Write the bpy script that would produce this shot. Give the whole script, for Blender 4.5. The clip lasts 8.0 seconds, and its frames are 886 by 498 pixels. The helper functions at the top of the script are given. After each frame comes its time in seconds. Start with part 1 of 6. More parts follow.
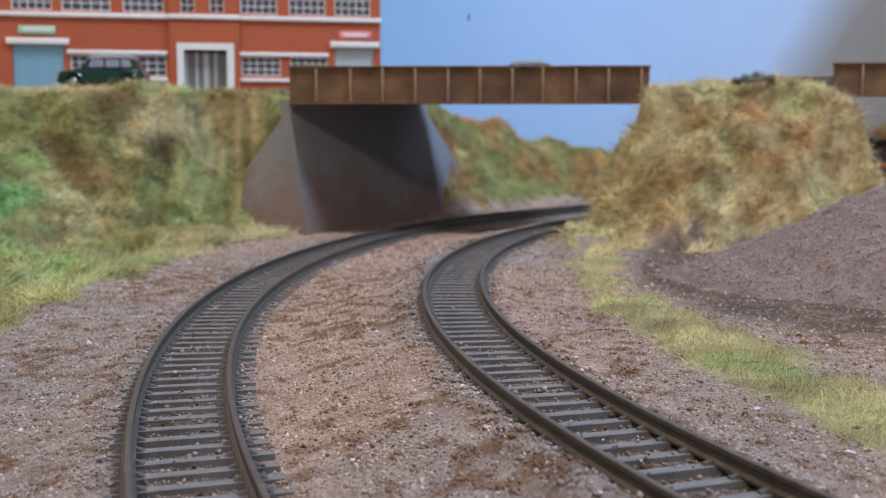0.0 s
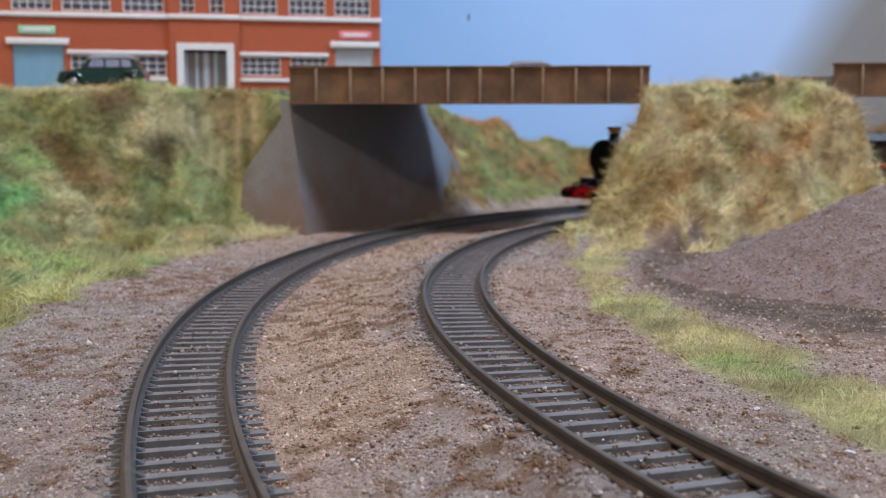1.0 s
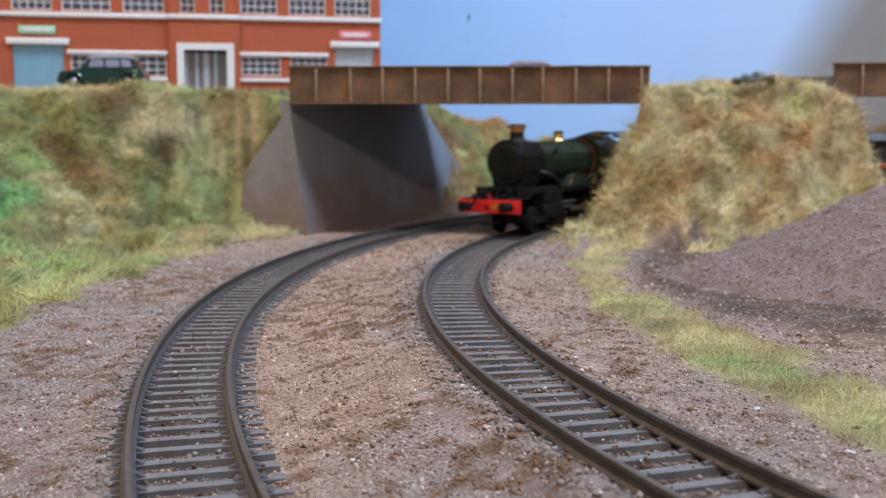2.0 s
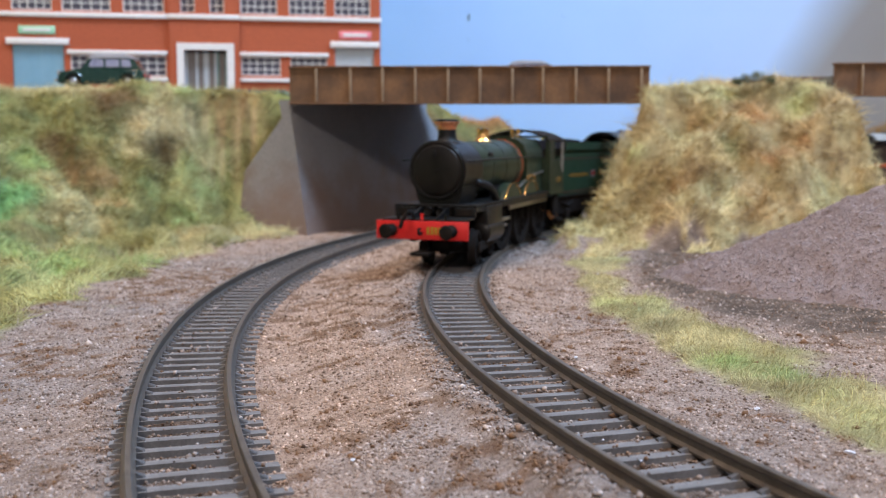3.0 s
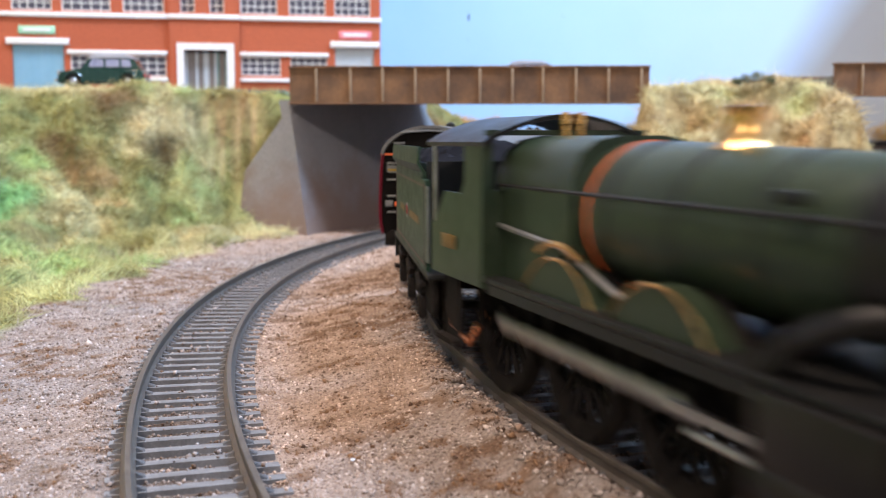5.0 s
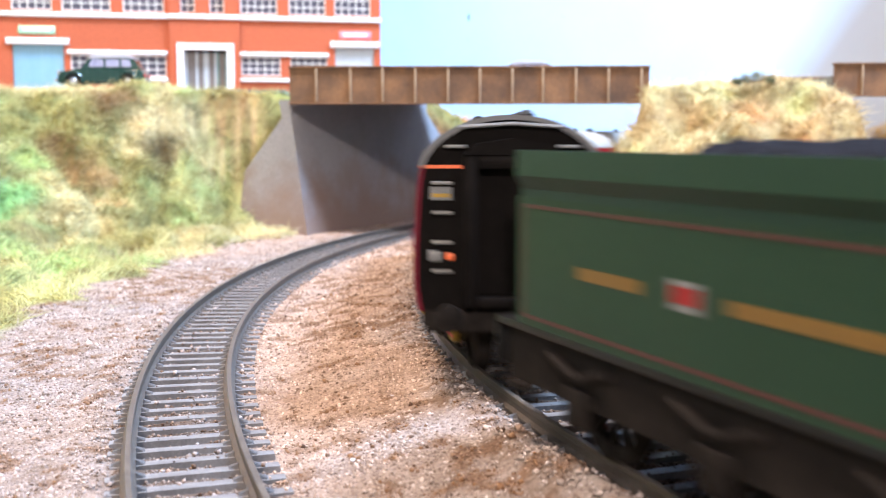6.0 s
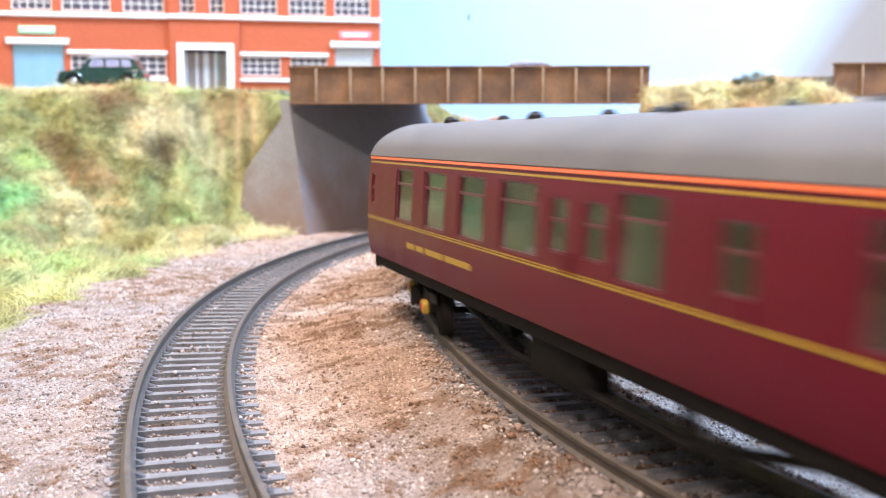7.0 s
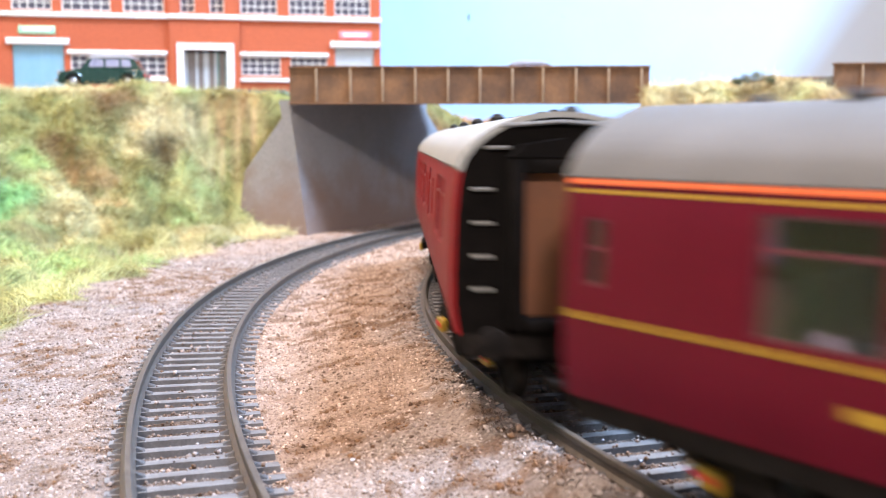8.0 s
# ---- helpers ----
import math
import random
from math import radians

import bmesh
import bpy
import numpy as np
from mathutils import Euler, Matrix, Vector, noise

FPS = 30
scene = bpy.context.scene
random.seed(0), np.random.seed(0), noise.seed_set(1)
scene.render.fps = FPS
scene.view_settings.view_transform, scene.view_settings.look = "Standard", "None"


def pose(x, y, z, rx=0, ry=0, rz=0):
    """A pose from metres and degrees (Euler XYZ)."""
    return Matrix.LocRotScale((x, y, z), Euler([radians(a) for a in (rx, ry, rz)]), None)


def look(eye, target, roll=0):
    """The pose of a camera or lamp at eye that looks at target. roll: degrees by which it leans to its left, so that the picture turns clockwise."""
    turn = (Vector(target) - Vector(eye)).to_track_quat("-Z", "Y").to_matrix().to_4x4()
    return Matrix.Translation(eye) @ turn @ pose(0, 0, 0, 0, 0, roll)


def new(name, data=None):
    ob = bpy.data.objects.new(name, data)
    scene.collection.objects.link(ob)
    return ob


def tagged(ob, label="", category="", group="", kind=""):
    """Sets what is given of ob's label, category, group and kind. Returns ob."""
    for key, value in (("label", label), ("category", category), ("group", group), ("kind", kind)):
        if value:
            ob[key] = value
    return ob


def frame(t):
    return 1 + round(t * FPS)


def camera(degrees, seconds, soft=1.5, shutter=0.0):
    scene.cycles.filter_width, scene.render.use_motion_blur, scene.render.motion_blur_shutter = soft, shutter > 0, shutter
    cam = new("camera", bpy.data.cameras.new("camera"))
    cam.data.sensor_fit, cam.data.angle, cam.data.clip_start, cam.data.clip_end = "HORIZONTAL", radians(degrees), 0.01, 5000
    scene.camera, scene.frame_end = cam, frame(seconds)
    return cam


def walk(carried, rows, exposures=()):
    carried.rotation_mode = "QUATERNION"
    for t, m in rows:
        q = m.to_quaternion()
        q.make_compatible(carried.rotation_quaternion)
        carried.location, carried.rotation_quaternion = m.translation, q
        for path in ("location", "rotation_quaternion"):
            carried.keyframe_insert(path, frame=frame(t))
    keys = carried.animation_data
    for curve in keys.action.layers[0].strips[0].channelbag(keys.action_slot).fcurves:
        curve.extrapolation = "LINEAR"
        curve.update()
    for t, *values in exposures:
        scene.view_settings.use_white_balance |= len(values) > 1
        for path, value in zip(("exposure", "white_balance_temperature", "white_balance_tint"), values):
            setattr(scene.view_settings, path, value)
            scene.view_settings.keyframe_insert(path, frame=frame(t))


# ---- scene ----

# A model railway in 1:76 scale. The plan is drawn in units of 1.1 mm (U); vehicles are drawn in millimetres (MM).
U, MM = 0.0011, 0.001
EYE = 41.7                      # lens above the rail tops of the inner track
PITCH = 6.18
cam = camera(47.07, 8.0, soft=1.1, shutter=0.95)
cam.data.dof.use_dof = True
cam.data.dof.focus_distance = 0.21
cam.data.dof.aperture_fstop = 34
STAND = pose(0, 0, EYE * U, 90 - PITCH, 0, 0)
EXPOSURES = [(0, 0.02, 6080, 12), (1.5, 0.1, 6080, 12), (2.8, 0.35, 6080, 12), (3.5, 0.45, 6070, 12), (4.5, 0.58, 6050, 12), (6.0, 1.64, 6000, 14), (8.0, 1.52, 6000, 14)]
walk(cam, [(0, STAND), (8, STAND)], exposures=EXPOSURES)

# plan: the two tracks are circles, inner and outer
CI, RI = (453.2, 286.5), 450.2
CO, RO = (486.5, 304.0), 547.7
GAUGE = 16.5                    # between the rails' middles
OUT_Z = -3.5                    # the outer track lies lower
ROAD_Z = 67.3

# ---- light: ceiling panels, a wall lamp and a window behind the viewer, none of them in view ----
world = bpy.data.worlds.new("world")
scene.world = world
world.use_nodes = True
world.node_tree.nodes["Background"].inputs[0].default_value = (0.9, 0.95, 1.0, 1)
world.node_tree.nodes["Background"].inputs[1].default_value = 0.2


def area_lamp(name, eye, target, w, h, watts, colour):
    data = bpy.data.lights.new(name, "AREA")
    data.shape, data.size, data.size_y, data.energy, data.color = "RECTANGLE", w, h, watts, colour
    ob = new(name, data)
    ob.matrix_world = look(eye, target)
    return ob


area_lamp("unseen_ceiling_lamp", (0.85, 0.2, 1.5), (0.05, 0.3, 0), 0.5, 0.5, 39, (0.54, 0.77, 1.04))
# a second, warm panel added as fill for the train's shadow
area_lamp("unseen_ceiling_lamp", (-0.4, 0.1, 1.5), (-0.05, 0.25, 0), 0.4, 0.4, 15.5, (1.0, 0.78, 0.57))
area_lamp("wall_lamp", (0.0, -2.4, 1.15), (0.05, 0.5, 0.05), 0.24, 0.2, 19, (1.0, 0.83, 0.68))


# ---- materials ----
def material(name, build, **kw):
    m = bpy.data.materials.new(name)
    m.use_nodes = True
    nt = m.node_tree
    b = nt.nodes["Principled BSDF"]
    build(nt, b, **kw)
    return m


def node(nt, kind, **inputs):
    n = nt.nodes.new(kind)
    for k, v in inputs.items():
        n.inputs[k.replace("_", " ")].default_value = v
    return n


def coords(nt):
    return nt.nodes.new("ShaderNodeTexCoord").outputs["Object"]


def noise_at(nt, scale, detail=4.0, rough=0.6):
    n = node(nt, "ShaderNodeTexNoise", Scale=scale, Detail=detail, Roughness=rough)
    nt.links.new(coords(nt), n.inputs["Vector"])
    return n


def ramp(nt, fac, stops):
    r = nt.nodes.new("ShaderNodeValToRGB")
    els = r.color_ramp.elements
    while len(els) < len(stops):
        els.new(0.5)
    for e, (p, c) in zip(els, stops):
        e.position, e.color = p, (*c, 1)
    nt.links.new(fac, r.inputs[0])
    return r.outputs[0]


def mix(nt, a, b, fac, mode="MIX"):
    m = nt.nodes.new("ShaderNodeMix")
    m.data_type, m.blend_type = "RGBA", mode
    for sock, v in ((0, fac), (6, a), (7, b)):
        if isinstance(v, (int, float)):
            m.inputs[sock].default_value = v
        elif isinstance(v, tuple):
            m.inputs[sock].default_value = (*v, 1)
        else:
            nt.links.new(v, m.inputs[sock])
    return m.outputs[2]


def bump(nt, b, height, strength, dist):
    n = node(nt, "ShaderNodeBump", Strength=strength, Distance=dist)
    nt.links.new(height, n.inputs["Height"])
    nt.links.new(n.outputs[0], b.inputs["Normal"])


def worn(nt, b, c1, c2, rough=0.5, metal=0.0, scale=300.0, fine=3000.0, relief=0.1, spread=0.5, coat=0.0, gloss=0.5):
    """Two scales of variation between c1 and c2, with a fine relief."""
    n1, n2 = noise_at(nt, scale), noise_at(nt, fine, 3.0)
    a = ramp(nt, n1.outputs[0], [(0.5 - spread / 2, c1), (0.5 + spread / 2, c2)])
    f = ramp(nt, n2.outputs[0], [(0.3, (0.82, 0.82, 0.82)), (0.7, (1.12, 1.12, 1.12))])
    nt.links.new(mix(nt, a, f, 1.0, "MULTIPLY"), b.inputs["Base Color"])
    r = ramp(nt, n1.outputs[0], [(0.3, (rough * 0.85,) * 3), (0.7, (min(1, rough * 1.15),) * 3)])
    nt.links.new(r, b.inputs["Roughness"])
    b.inputs["Metallic"].default_value = metal
    b.inputs["Coat Weight"].default_value = coat
    b.inputs["Specular IOR Level"].default_value = (0.03 if rough > 0.7 else 0.22) if max(c2) < 0.05 else gloss
    if relief:
        bump(nt, b, n2.outputs[0], relief, 0.0003)


def plain(name, c1, c2=None, **kw):
    return material(name, worn, c1=c1, c2=c2 or tuple(x * 1.25 for x in c1), **kw)


def ground_build(nt, b):
    """Ballast, turf, dark earth and painted gap shade by the plan's zones; the turf's and the ballast's tints follow
    the plan too.
    """
    zone = nt.nodes.new("ShaderNodeAttribute")
    zone.attribute_name = "grass"
    tint = nt.nodes.new("ShaderNodeAttribute")
    tint.attribute_name = "tint"
    n2, n3 = noise_at(nt, 1100, 6.0, 0.75), noise_at(nt, 110, 5.0, 0.65)
    grit = mix(nt, ramp(nt, n3.outputs[0], [(0.34, (0.72, 0.66, 0.6)), (0.55, (1.0, 1.0, 1.0)), (0.7, (1.12, 1.13, 1.15))]),
               ramp(nt, n2.outputs[0], [(0.34, (0.5, 0.44, 0.4)), (0.5, (0.97, 0.97, 0.97)), (0.68, (1.35, 1.35, 1.35))]), 1.0, "MULTIPLY")
    bare = nt.nodes.new("ShaderNodeAttribute")
    bare.attribute_name = "soil_and_shade"
    # this ramp also colours the shade painted between the sleepers
    earth = ramp(nt, n3.outputs[0], [(0.34, (0.038, 0.025, 0.016)), (0.52, (0.09, 0.057, 0.037)), (0.68, (0.17, 0.12, 0.095))])
    ground = mix(nt, mix(nt, mix(nt, tint.outputs["Color"], grit, 1.0, "MULTIPLY"), earth, bare.outputs["Fac"]),
                 mix(nt, tint.outputs["Color"], ramp(nt, n3.outputs[0], [(0.35, (0.5, 0.45, 0.4)), (0.6, (1.1, 1.1, 1.1))]), 1.0, "MULTIPLY"), zone.outputs["Fac"])
    nt.links.new(ground, b.inputs["Base Color"])
    b.inputs["Roughness"].default_value = 0.95
    bump(nt, b, n2.outputs[0], 0.9, 0.0012)


GROUND = material("ballast_and_grass", ground_build)
RAIL = plain("rusty_rail_side", (0.06, 0.048, 0.04), (0.14, 0.115, 0.095), rough=0.5, metal=0.35)
FIXING = plain("rail_fixing", (0.04, 0.037, 0.04), (0.1, 0.094, 0.098), rough=0.6)
SLEEPER = plain("sleeper_plastic", (0.082, 0.077, 0.078), (0.22, 0.208, 0.21), rough=0.6, scale=140, fine=1800)
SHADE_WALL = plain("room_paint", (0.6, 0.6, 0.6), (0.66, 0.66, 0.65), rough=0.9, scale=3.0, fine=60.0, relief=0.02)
RUST = plain("girder_paint", (0.07, 0.035, 0.018), (0.2, 0.105, 0.05), rough=0.8, scale=60, fine=600, spread=0.35)
RUST_PALE = plain("girder_stiffener_paint", (0.22, 0.14, 0.08), (0.4, 0.3, 0.2), rough=0.8, scale=200)
def stained_build(nt, b):
    """Blue-grey card, rust-brown dust low down and in uneven blotches."""
    worn(nt, b, (0.205, 0.205, 0.222), (0.27, 0.275, 0.305), rough=0.9, scale=14, fine=900, spread=0.3)
    base = b.inputs["Base Color"].links[0].from_socket
    sep = nt.nodes.new("ShaderNodeSeparateXYZ")
    nt.links.new(coords(nt), sep.inputs[0])
    n = noise_at(nt, 28, 4.0)
    h = node(nt, "ShaderNodeMath")
    h.operation = "MULTIPLY_ADD"
    h.inputs[1].default_value, h.inputs[2].default_value = 0.09, -0.045
    nt.links.new(n.outputs[0], h.inputs[0])
    q = node(nt, "ShaderNodeMath")
    nt.links.new(sep.outputs[2], q.inputs[0])
    nt.links.new(h.outputs[0], q.inputs[1])
    low = ramp(nt, q.outputs[0], [(0.0, (0.75, 0.75, 0.75)), (0.036, (0.0, 0.0, 0.0))])
    nt.links.new(mix(nt, base, (0.2, 0.125, 0.09), low), b.inputs["Base Color"])


CONCRETE = material("abutment_card", stained_build)

ROAD = plain("road_card", (0.1, 0.1, 0.1), (0.16, 0.155, 0.15), rough=0.9, scale=50)
BRICK = plain("red_brick_card", (0.37, 0.078, 0.029), (0.44, 0.105, 0.042), rough=0.75, scale=12, fine=700)
WHITE = plain("white_card", (0.72, 0.7, 0.7), (0.8, 0.79, 0.78), rough=0.6)
SHUTTER_BLUE = plain("blue_shutter", (0.2, 0.4, 0.55), (0.25, 0.46, 0.6), rough=0.5)
SHUTTER_GREY = plain("grey_shutter", (0.42, 0.46, 0.5), (0.5, 0.54, 0.57), rough=0.5)
DOOR_TEAL = plain("teal_door_frame", (0.1, 0.2, 0.2), (0.2, 0.3, 0.3), rough=0.5)
DARK_PANE = plain("printed_pane", (0.055, 0.055, 0.08), (0.12, 0.115, 0.15), rough=0.5, gloss=0.25, scale=60)
SIGN_GREEN = plain("green_sign", (0.3, 0.62, 0.42), (0.36, 0.68, 0.48), rough=0.5)
SIGN_PINK = plain("pink_sign", (0.75, 0.2, 0.25), (0.8, 0.27, 0.3), rough=0.5)
BLACK = plain("loco_black", (0.004, 0.004, 0.0046), (0.011, 0.0103, 0.0103), rough=0.45)
SMOKEBOX = plain("smokebox_black", (0.004, 0.0037, 0.0036), (0.013, 0.01, 0.009), rough=0.36, scale=160)
FRAME_BLACK = plain("weathered_underframe", (0.006, 0.0055, 0.0055), (0.027, 0.022, 0.02), rough=0.72)
GREEN = plain("brunswick_green", (0.0135, 0.022, 0.012), (0.027, 0.038, 0.021), rough=0.4, coat=0.08)
TENDER_GREEN = plain("tender_green", (0.011, 0.032, 0.018), (0.016, 0.039, 0.022), rough=0.45, gloss=0.2)
ORANGE_LINE = plain("orange_line", (0.75, 0.13, 0.03), (0.85, 0.17, 0.05), rough=0.4)
RED_LINE = plain("red_line", (0.045, 0.009, 0.009), (0.065, 0.013, 0.012), rough=0.45)
DULL_GOLD = plain("dull_gold_print", (0.12, 0.06, 0.007), (0.16, 0.082, 0.01), rough=0.5)
YELLOW = plain("yellow_line", (0.31, 0.18, 0.008), (0.39, 0.235, 0.014), rough=0.45)
COPPER = plain("copper_cap", (0.75, 0.3, 0.16), (0.85, 0.38, 0.2), rough=0.28, metal=1.0)
BRASS = plain("brass", (0.75, 0.42, 0.14), (0.85, 0.5, 0.18), rough=0.25, metal=1.0)
STEEL = plain("bright_steel", (0.3, 0.29, 0.28), (0.45, 0.43, 0.42), rough=0.35, metal=0.9)
COAL = plain("coal", (0.006, 0.006, 0.008), (0.014, 0.014, 0.018), rough=0.75)
WORN_GREY = plain("worn_grey", (0.1, 0.098, 0.095), (0.2, 0.195, 0.19), rough=0.55)
MAROON = plain("coach_maroon", (0.094, 0.0026, 0.012), (0.116, 0.0036, 0.0155), rough=0.38, gloss=0.16, scale=60)
MAROON_WORN = plain("scuffed_maroon", (0.2, 0.006, 0.009), (0.28, 0.014, 0.015), rough=0.5, scale=250, gloss=0.12)
ROOF_GREY = plain("coach_roof", (0.088, 0.085, 0.087), (0.135, 0.13, 0.132), rough=0.65, scale=60)
ROOF_PALE = plain("pale_coach_roof", (0.26, 0.25, 0.235), (0.36, 0.35, 0.33), rough=0.65, scale=80)
END_BLACK = plain("coach_end_black", (0.0042, 0.0036, 0.0035), (0.0105, 0.0086, 0.0081), rough=0.75)
DOOR_BROWN = plain("gangway_door", (0.13, 0.042, 0.012), (0.18, 0.06, 0.018), rough=0.6)
SEAT = plain("seat_moulding", (0.17, 0.1, 0.07), (0.26, 0.17, 0.12), rough=0.7)
CLOTH = plain("table_cloth", (0.42, 0.4, 0.45), (0.55, 0.53, 0.58), rough=0.8)
PALE_TRIM = plain("pale_window_trim", (0.08, 0.01, 0.018), (0.115, 0.028, 0.038), rough=0.4)
PANEL_TAUPE = plain("taupe_door_panel", (0.13, 0.11, 0.105), (0.19, 0.165, 0.155), rough=0.5)
SILVER = plain("silver_print", (0.12, 0.12, 0.125), (0.2, 0.2, 0.205), rough=0.5)
RED = plain("buffer_red", (0.53, 0.008, 0.008), (0.62, 0.013, 0.011), rough=0.45)
CAR_GREEN = plain("car_green", (0.01, 0.035, 0.028), (0.014, 0.045, 0.035), rough=0.25, coat=0.5)
CAR_BLACK = plain("car_black", (0.012, 0.012, 0.015), (0.02, 0.02, 0.024), rough=0.25, coat=0.5)
CAR_ROOF = plain("car_roof", (0.36, 0.37, 0.44), (0.46, 0.47, 0.54), rough=0.3)
# the panes' pale blue stands for reflections
CAR_PANE = plain("car_pane", (0.16, 0.17, 0.27), (0.3, 0.31, 0.42), rough=0.2, scale=200)
RUBBER = plain("rubber", (0.012, 0.012, 0.012), (0.02, 0.02, 0.02), rough=0.8)
CHROME = plain("chrome", (0.75, 0.75, 0.75), (0.85, 0.85, 0.85), rough=0.12, metal=1.0)
VAN_BROWN = plain("van_brown", (0.03, 0.016, 0.012), (0.06, 0.03, 0.02), rough=0.6)
PAPER = plain("pale_scrap", (0.5, 0.49, 0.55), (0.65, 0.64, 0.7), rough=0.6)
BARK = plain("bark", (0.06, 0.04, 0.025), (0.1, 0.07, 0.04), rough=0.9)


def sky_build(nt, b):
    """Painted sky: deeper blue to one side and above, paler low down, brushed unevenly."""
    sep = nt.nodes.new("ShaderNodeSeparateXYZ")
    nt.links.new(coords(nt), sep.inputs[0])
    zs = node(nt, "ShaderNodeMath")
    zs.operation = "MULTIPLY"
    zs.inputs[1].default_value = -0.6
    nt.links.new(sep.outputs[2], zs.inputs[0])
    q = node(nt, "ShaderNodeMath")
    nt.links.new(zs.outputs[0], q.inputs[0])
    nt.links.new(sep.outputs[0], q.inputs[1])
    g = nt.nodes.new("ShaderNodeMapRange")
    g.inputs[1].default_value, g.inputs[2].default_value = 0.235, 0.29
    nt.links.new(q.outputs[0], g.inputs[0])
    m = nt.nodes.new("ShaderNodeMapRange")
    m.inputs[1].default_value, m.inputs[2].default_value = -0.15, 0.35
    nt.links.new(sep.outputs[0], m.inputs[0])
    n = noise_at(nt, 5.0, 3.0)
    # deeper blue on the building's side, with its shade put into the colour
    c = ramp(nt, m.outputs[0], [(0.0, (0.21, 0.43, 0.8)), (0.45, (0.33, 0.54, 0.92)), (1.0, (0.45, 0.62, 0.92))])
    # greyer past a soft slanted edge
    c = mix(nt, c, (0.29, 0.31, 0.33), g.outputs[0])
    nt.links.new(mix(nt, c, ramp(nt, n.outputs[0], [(0.3, (0.93, 0.94, 0.95)), (0.7, (1.05, 1.04, 1.03))]), 1.0, "MULTIPLY"), b.inputs["Base Color"])
    b.inputs["Roughness"].default_value = 0.85


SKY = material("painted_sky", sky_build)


def glass_build(nt, b):
    b.inputs["Base Color"].default_value = (0.42, 0.36, 0.45, 1)
    b.inputs["Transmission Weight"].default_value = 1.0
    b.inputs["Roughness"].default_value = 0.1
    b.inputs["IOR"].default_value = 1.5


GLASS = material("coach_glass", glass_build)


def island_build(nt, b, stops, patches, share, rough=0.9, scale=18.0):
    """Colour by loose piece, mixed with broad patches."""
    g = nt.nodes.new("ShaderNodeNewGeometry")
    c = ramp(nt, g.outputs["Random Per Island"], stops)
    n = noise_at(nt, scale, 3.0)
    c = mix(nt, c, ramp(nt, n.outputs[0], patches), share)
    nt.links.new(c, b.inputs["Base Color"])
    b.inputs["Roughness"].default_value = rough


def tinted_build(nt, b, stops, share=0.2, odd=(0.5, 0.45, 0.35)):
    """The plan's tint, lighter or darker by loose piece, with a share of one odd colour."""
    g = nt.nodes.new("ShaderNodeNewGeometry")
    a = nt.nodes.new("ShaderNodeAttribute")
    a.attribute_name = "tint"
    c = mix(nt, a.outputs["Color"], odd, share)
    nt.links.new(mix(nt, c, ramp(nt, g.outputs["Random Per Island"], stops), 1.0, "MULTIPLY"), b.inputs["Base Color"])
    b.inputs["Roughness"].default_value = 0.92
    b.inputs["Specular IOR Level"].default_value = 0.2


GRAINS = material("ballast_grains", tinted_build, share=0.12, odd=(0.3, 0.26, 0.25),
                  stops=[(0.0, (0.3, 0.25, 0.22)), (0.2, (0.68, 0.65, 0.62)), (0.6, (1.0, 1.0, 1.0)), (0.9, (1.35, 1.38, 1.41)), (1.0, (1.8, 1.92, 2.05))])
CLODS = material("brown_clods", island_build, stops=[(0.0, (0.09, 0.042, 0.017)), (1.0, (0.27, 0.14, 0.065))],
                 patches=[(0.4, (0.16, 0.08, 0.04)), (0.6, (0.24, 0.135, 0.075))], share=0.4)
FIBRES = material("static_grass", tinted_build, share=0.1,
                  stops=[(0.0, (0.55, 0.5, 0.42)), (0.3, (0.9, 0.88, 0.82)), (0.7, (1.12, 1.1, 1.05)), (1.0, (1.5, 1.48, 1.5))])
VERGE_FIBRES = material("green_static_grass", tinted_build, share=0.15,
                        stops=[(0.0, (0.7, 0.65, 0.55)), (0.5, (1.05, 1.05, 1.05)), (1.0, (1.85, 1.8, 1.8))])
HEAP = plain("heap_sand", (0.175, 0.128, 0.117), (0.255, 0.195, 0.181), rough=0.95, scale=260, fine=900, relief=1.0, gloss=0.04)
HEAP_GRAINS = material("heap_grains", island_build, stops=[(0.0, (0.15, 0.105, 0.094)), (0.3, (0.24, 0.178, 0.167)), (0.7, (0.3, 0.236, 0.225)), (1.0, (0.42, 0.355, 0.345))],
                       patches=[(0.4, (0.21, 0.152, 0.14)), (0.6, (0.285, 0.223, 0.216))], share=0.35, scale=60.0)
AUTUMN = material("autumn_leaves", island_build, stops=[(0.0, (0.2, 0.09, 0.02)), (0.5, (0.4, 0.2, 0.05)), (1.0, (0.45, 0.3, 0.08))],
                  patches=[(0.4, (0.3, 0.15, 0.03)), (0.6, (0.4, 0.26, 0.07))], share=0.4)
BUSH = material("dark_bush_leaves", island_build, stops=[(0.0, (0.09, 0.11, 0.06)), (1.0, (0.32, 0.35, 0.22))],
                patches=[(0.4, (0.08, 0.1, 0.06)), (0.6, (0.18, 0.2, 0.12))], share=0.4)


# ---- building helpers ----
def part(name, bm, mat, parent=None, label="", k=U):
    """Links a bmesh as one mesh object, under a thing or a part; k: metres to a unit."""
    bmesh.ops.recalc_face_normals(bm, faces=bm.faces)
    for e in bm.edges:
        e.smooth = e.calc_face_angle(0) < 0.6
    for f in bm.faces:
        f.smooth = True
    bmesh.ops.scale(bm, vec=(k, k, k), verts=bm.verts)
    me = bpy.data.meshes.new(name)
    bm.to_mesh(me)
    bm.free()
    me.materials.append(mat)
    ob = new(name, me)
    ob.parent = parent
    if label:
        ob["label"] = label
    return ob


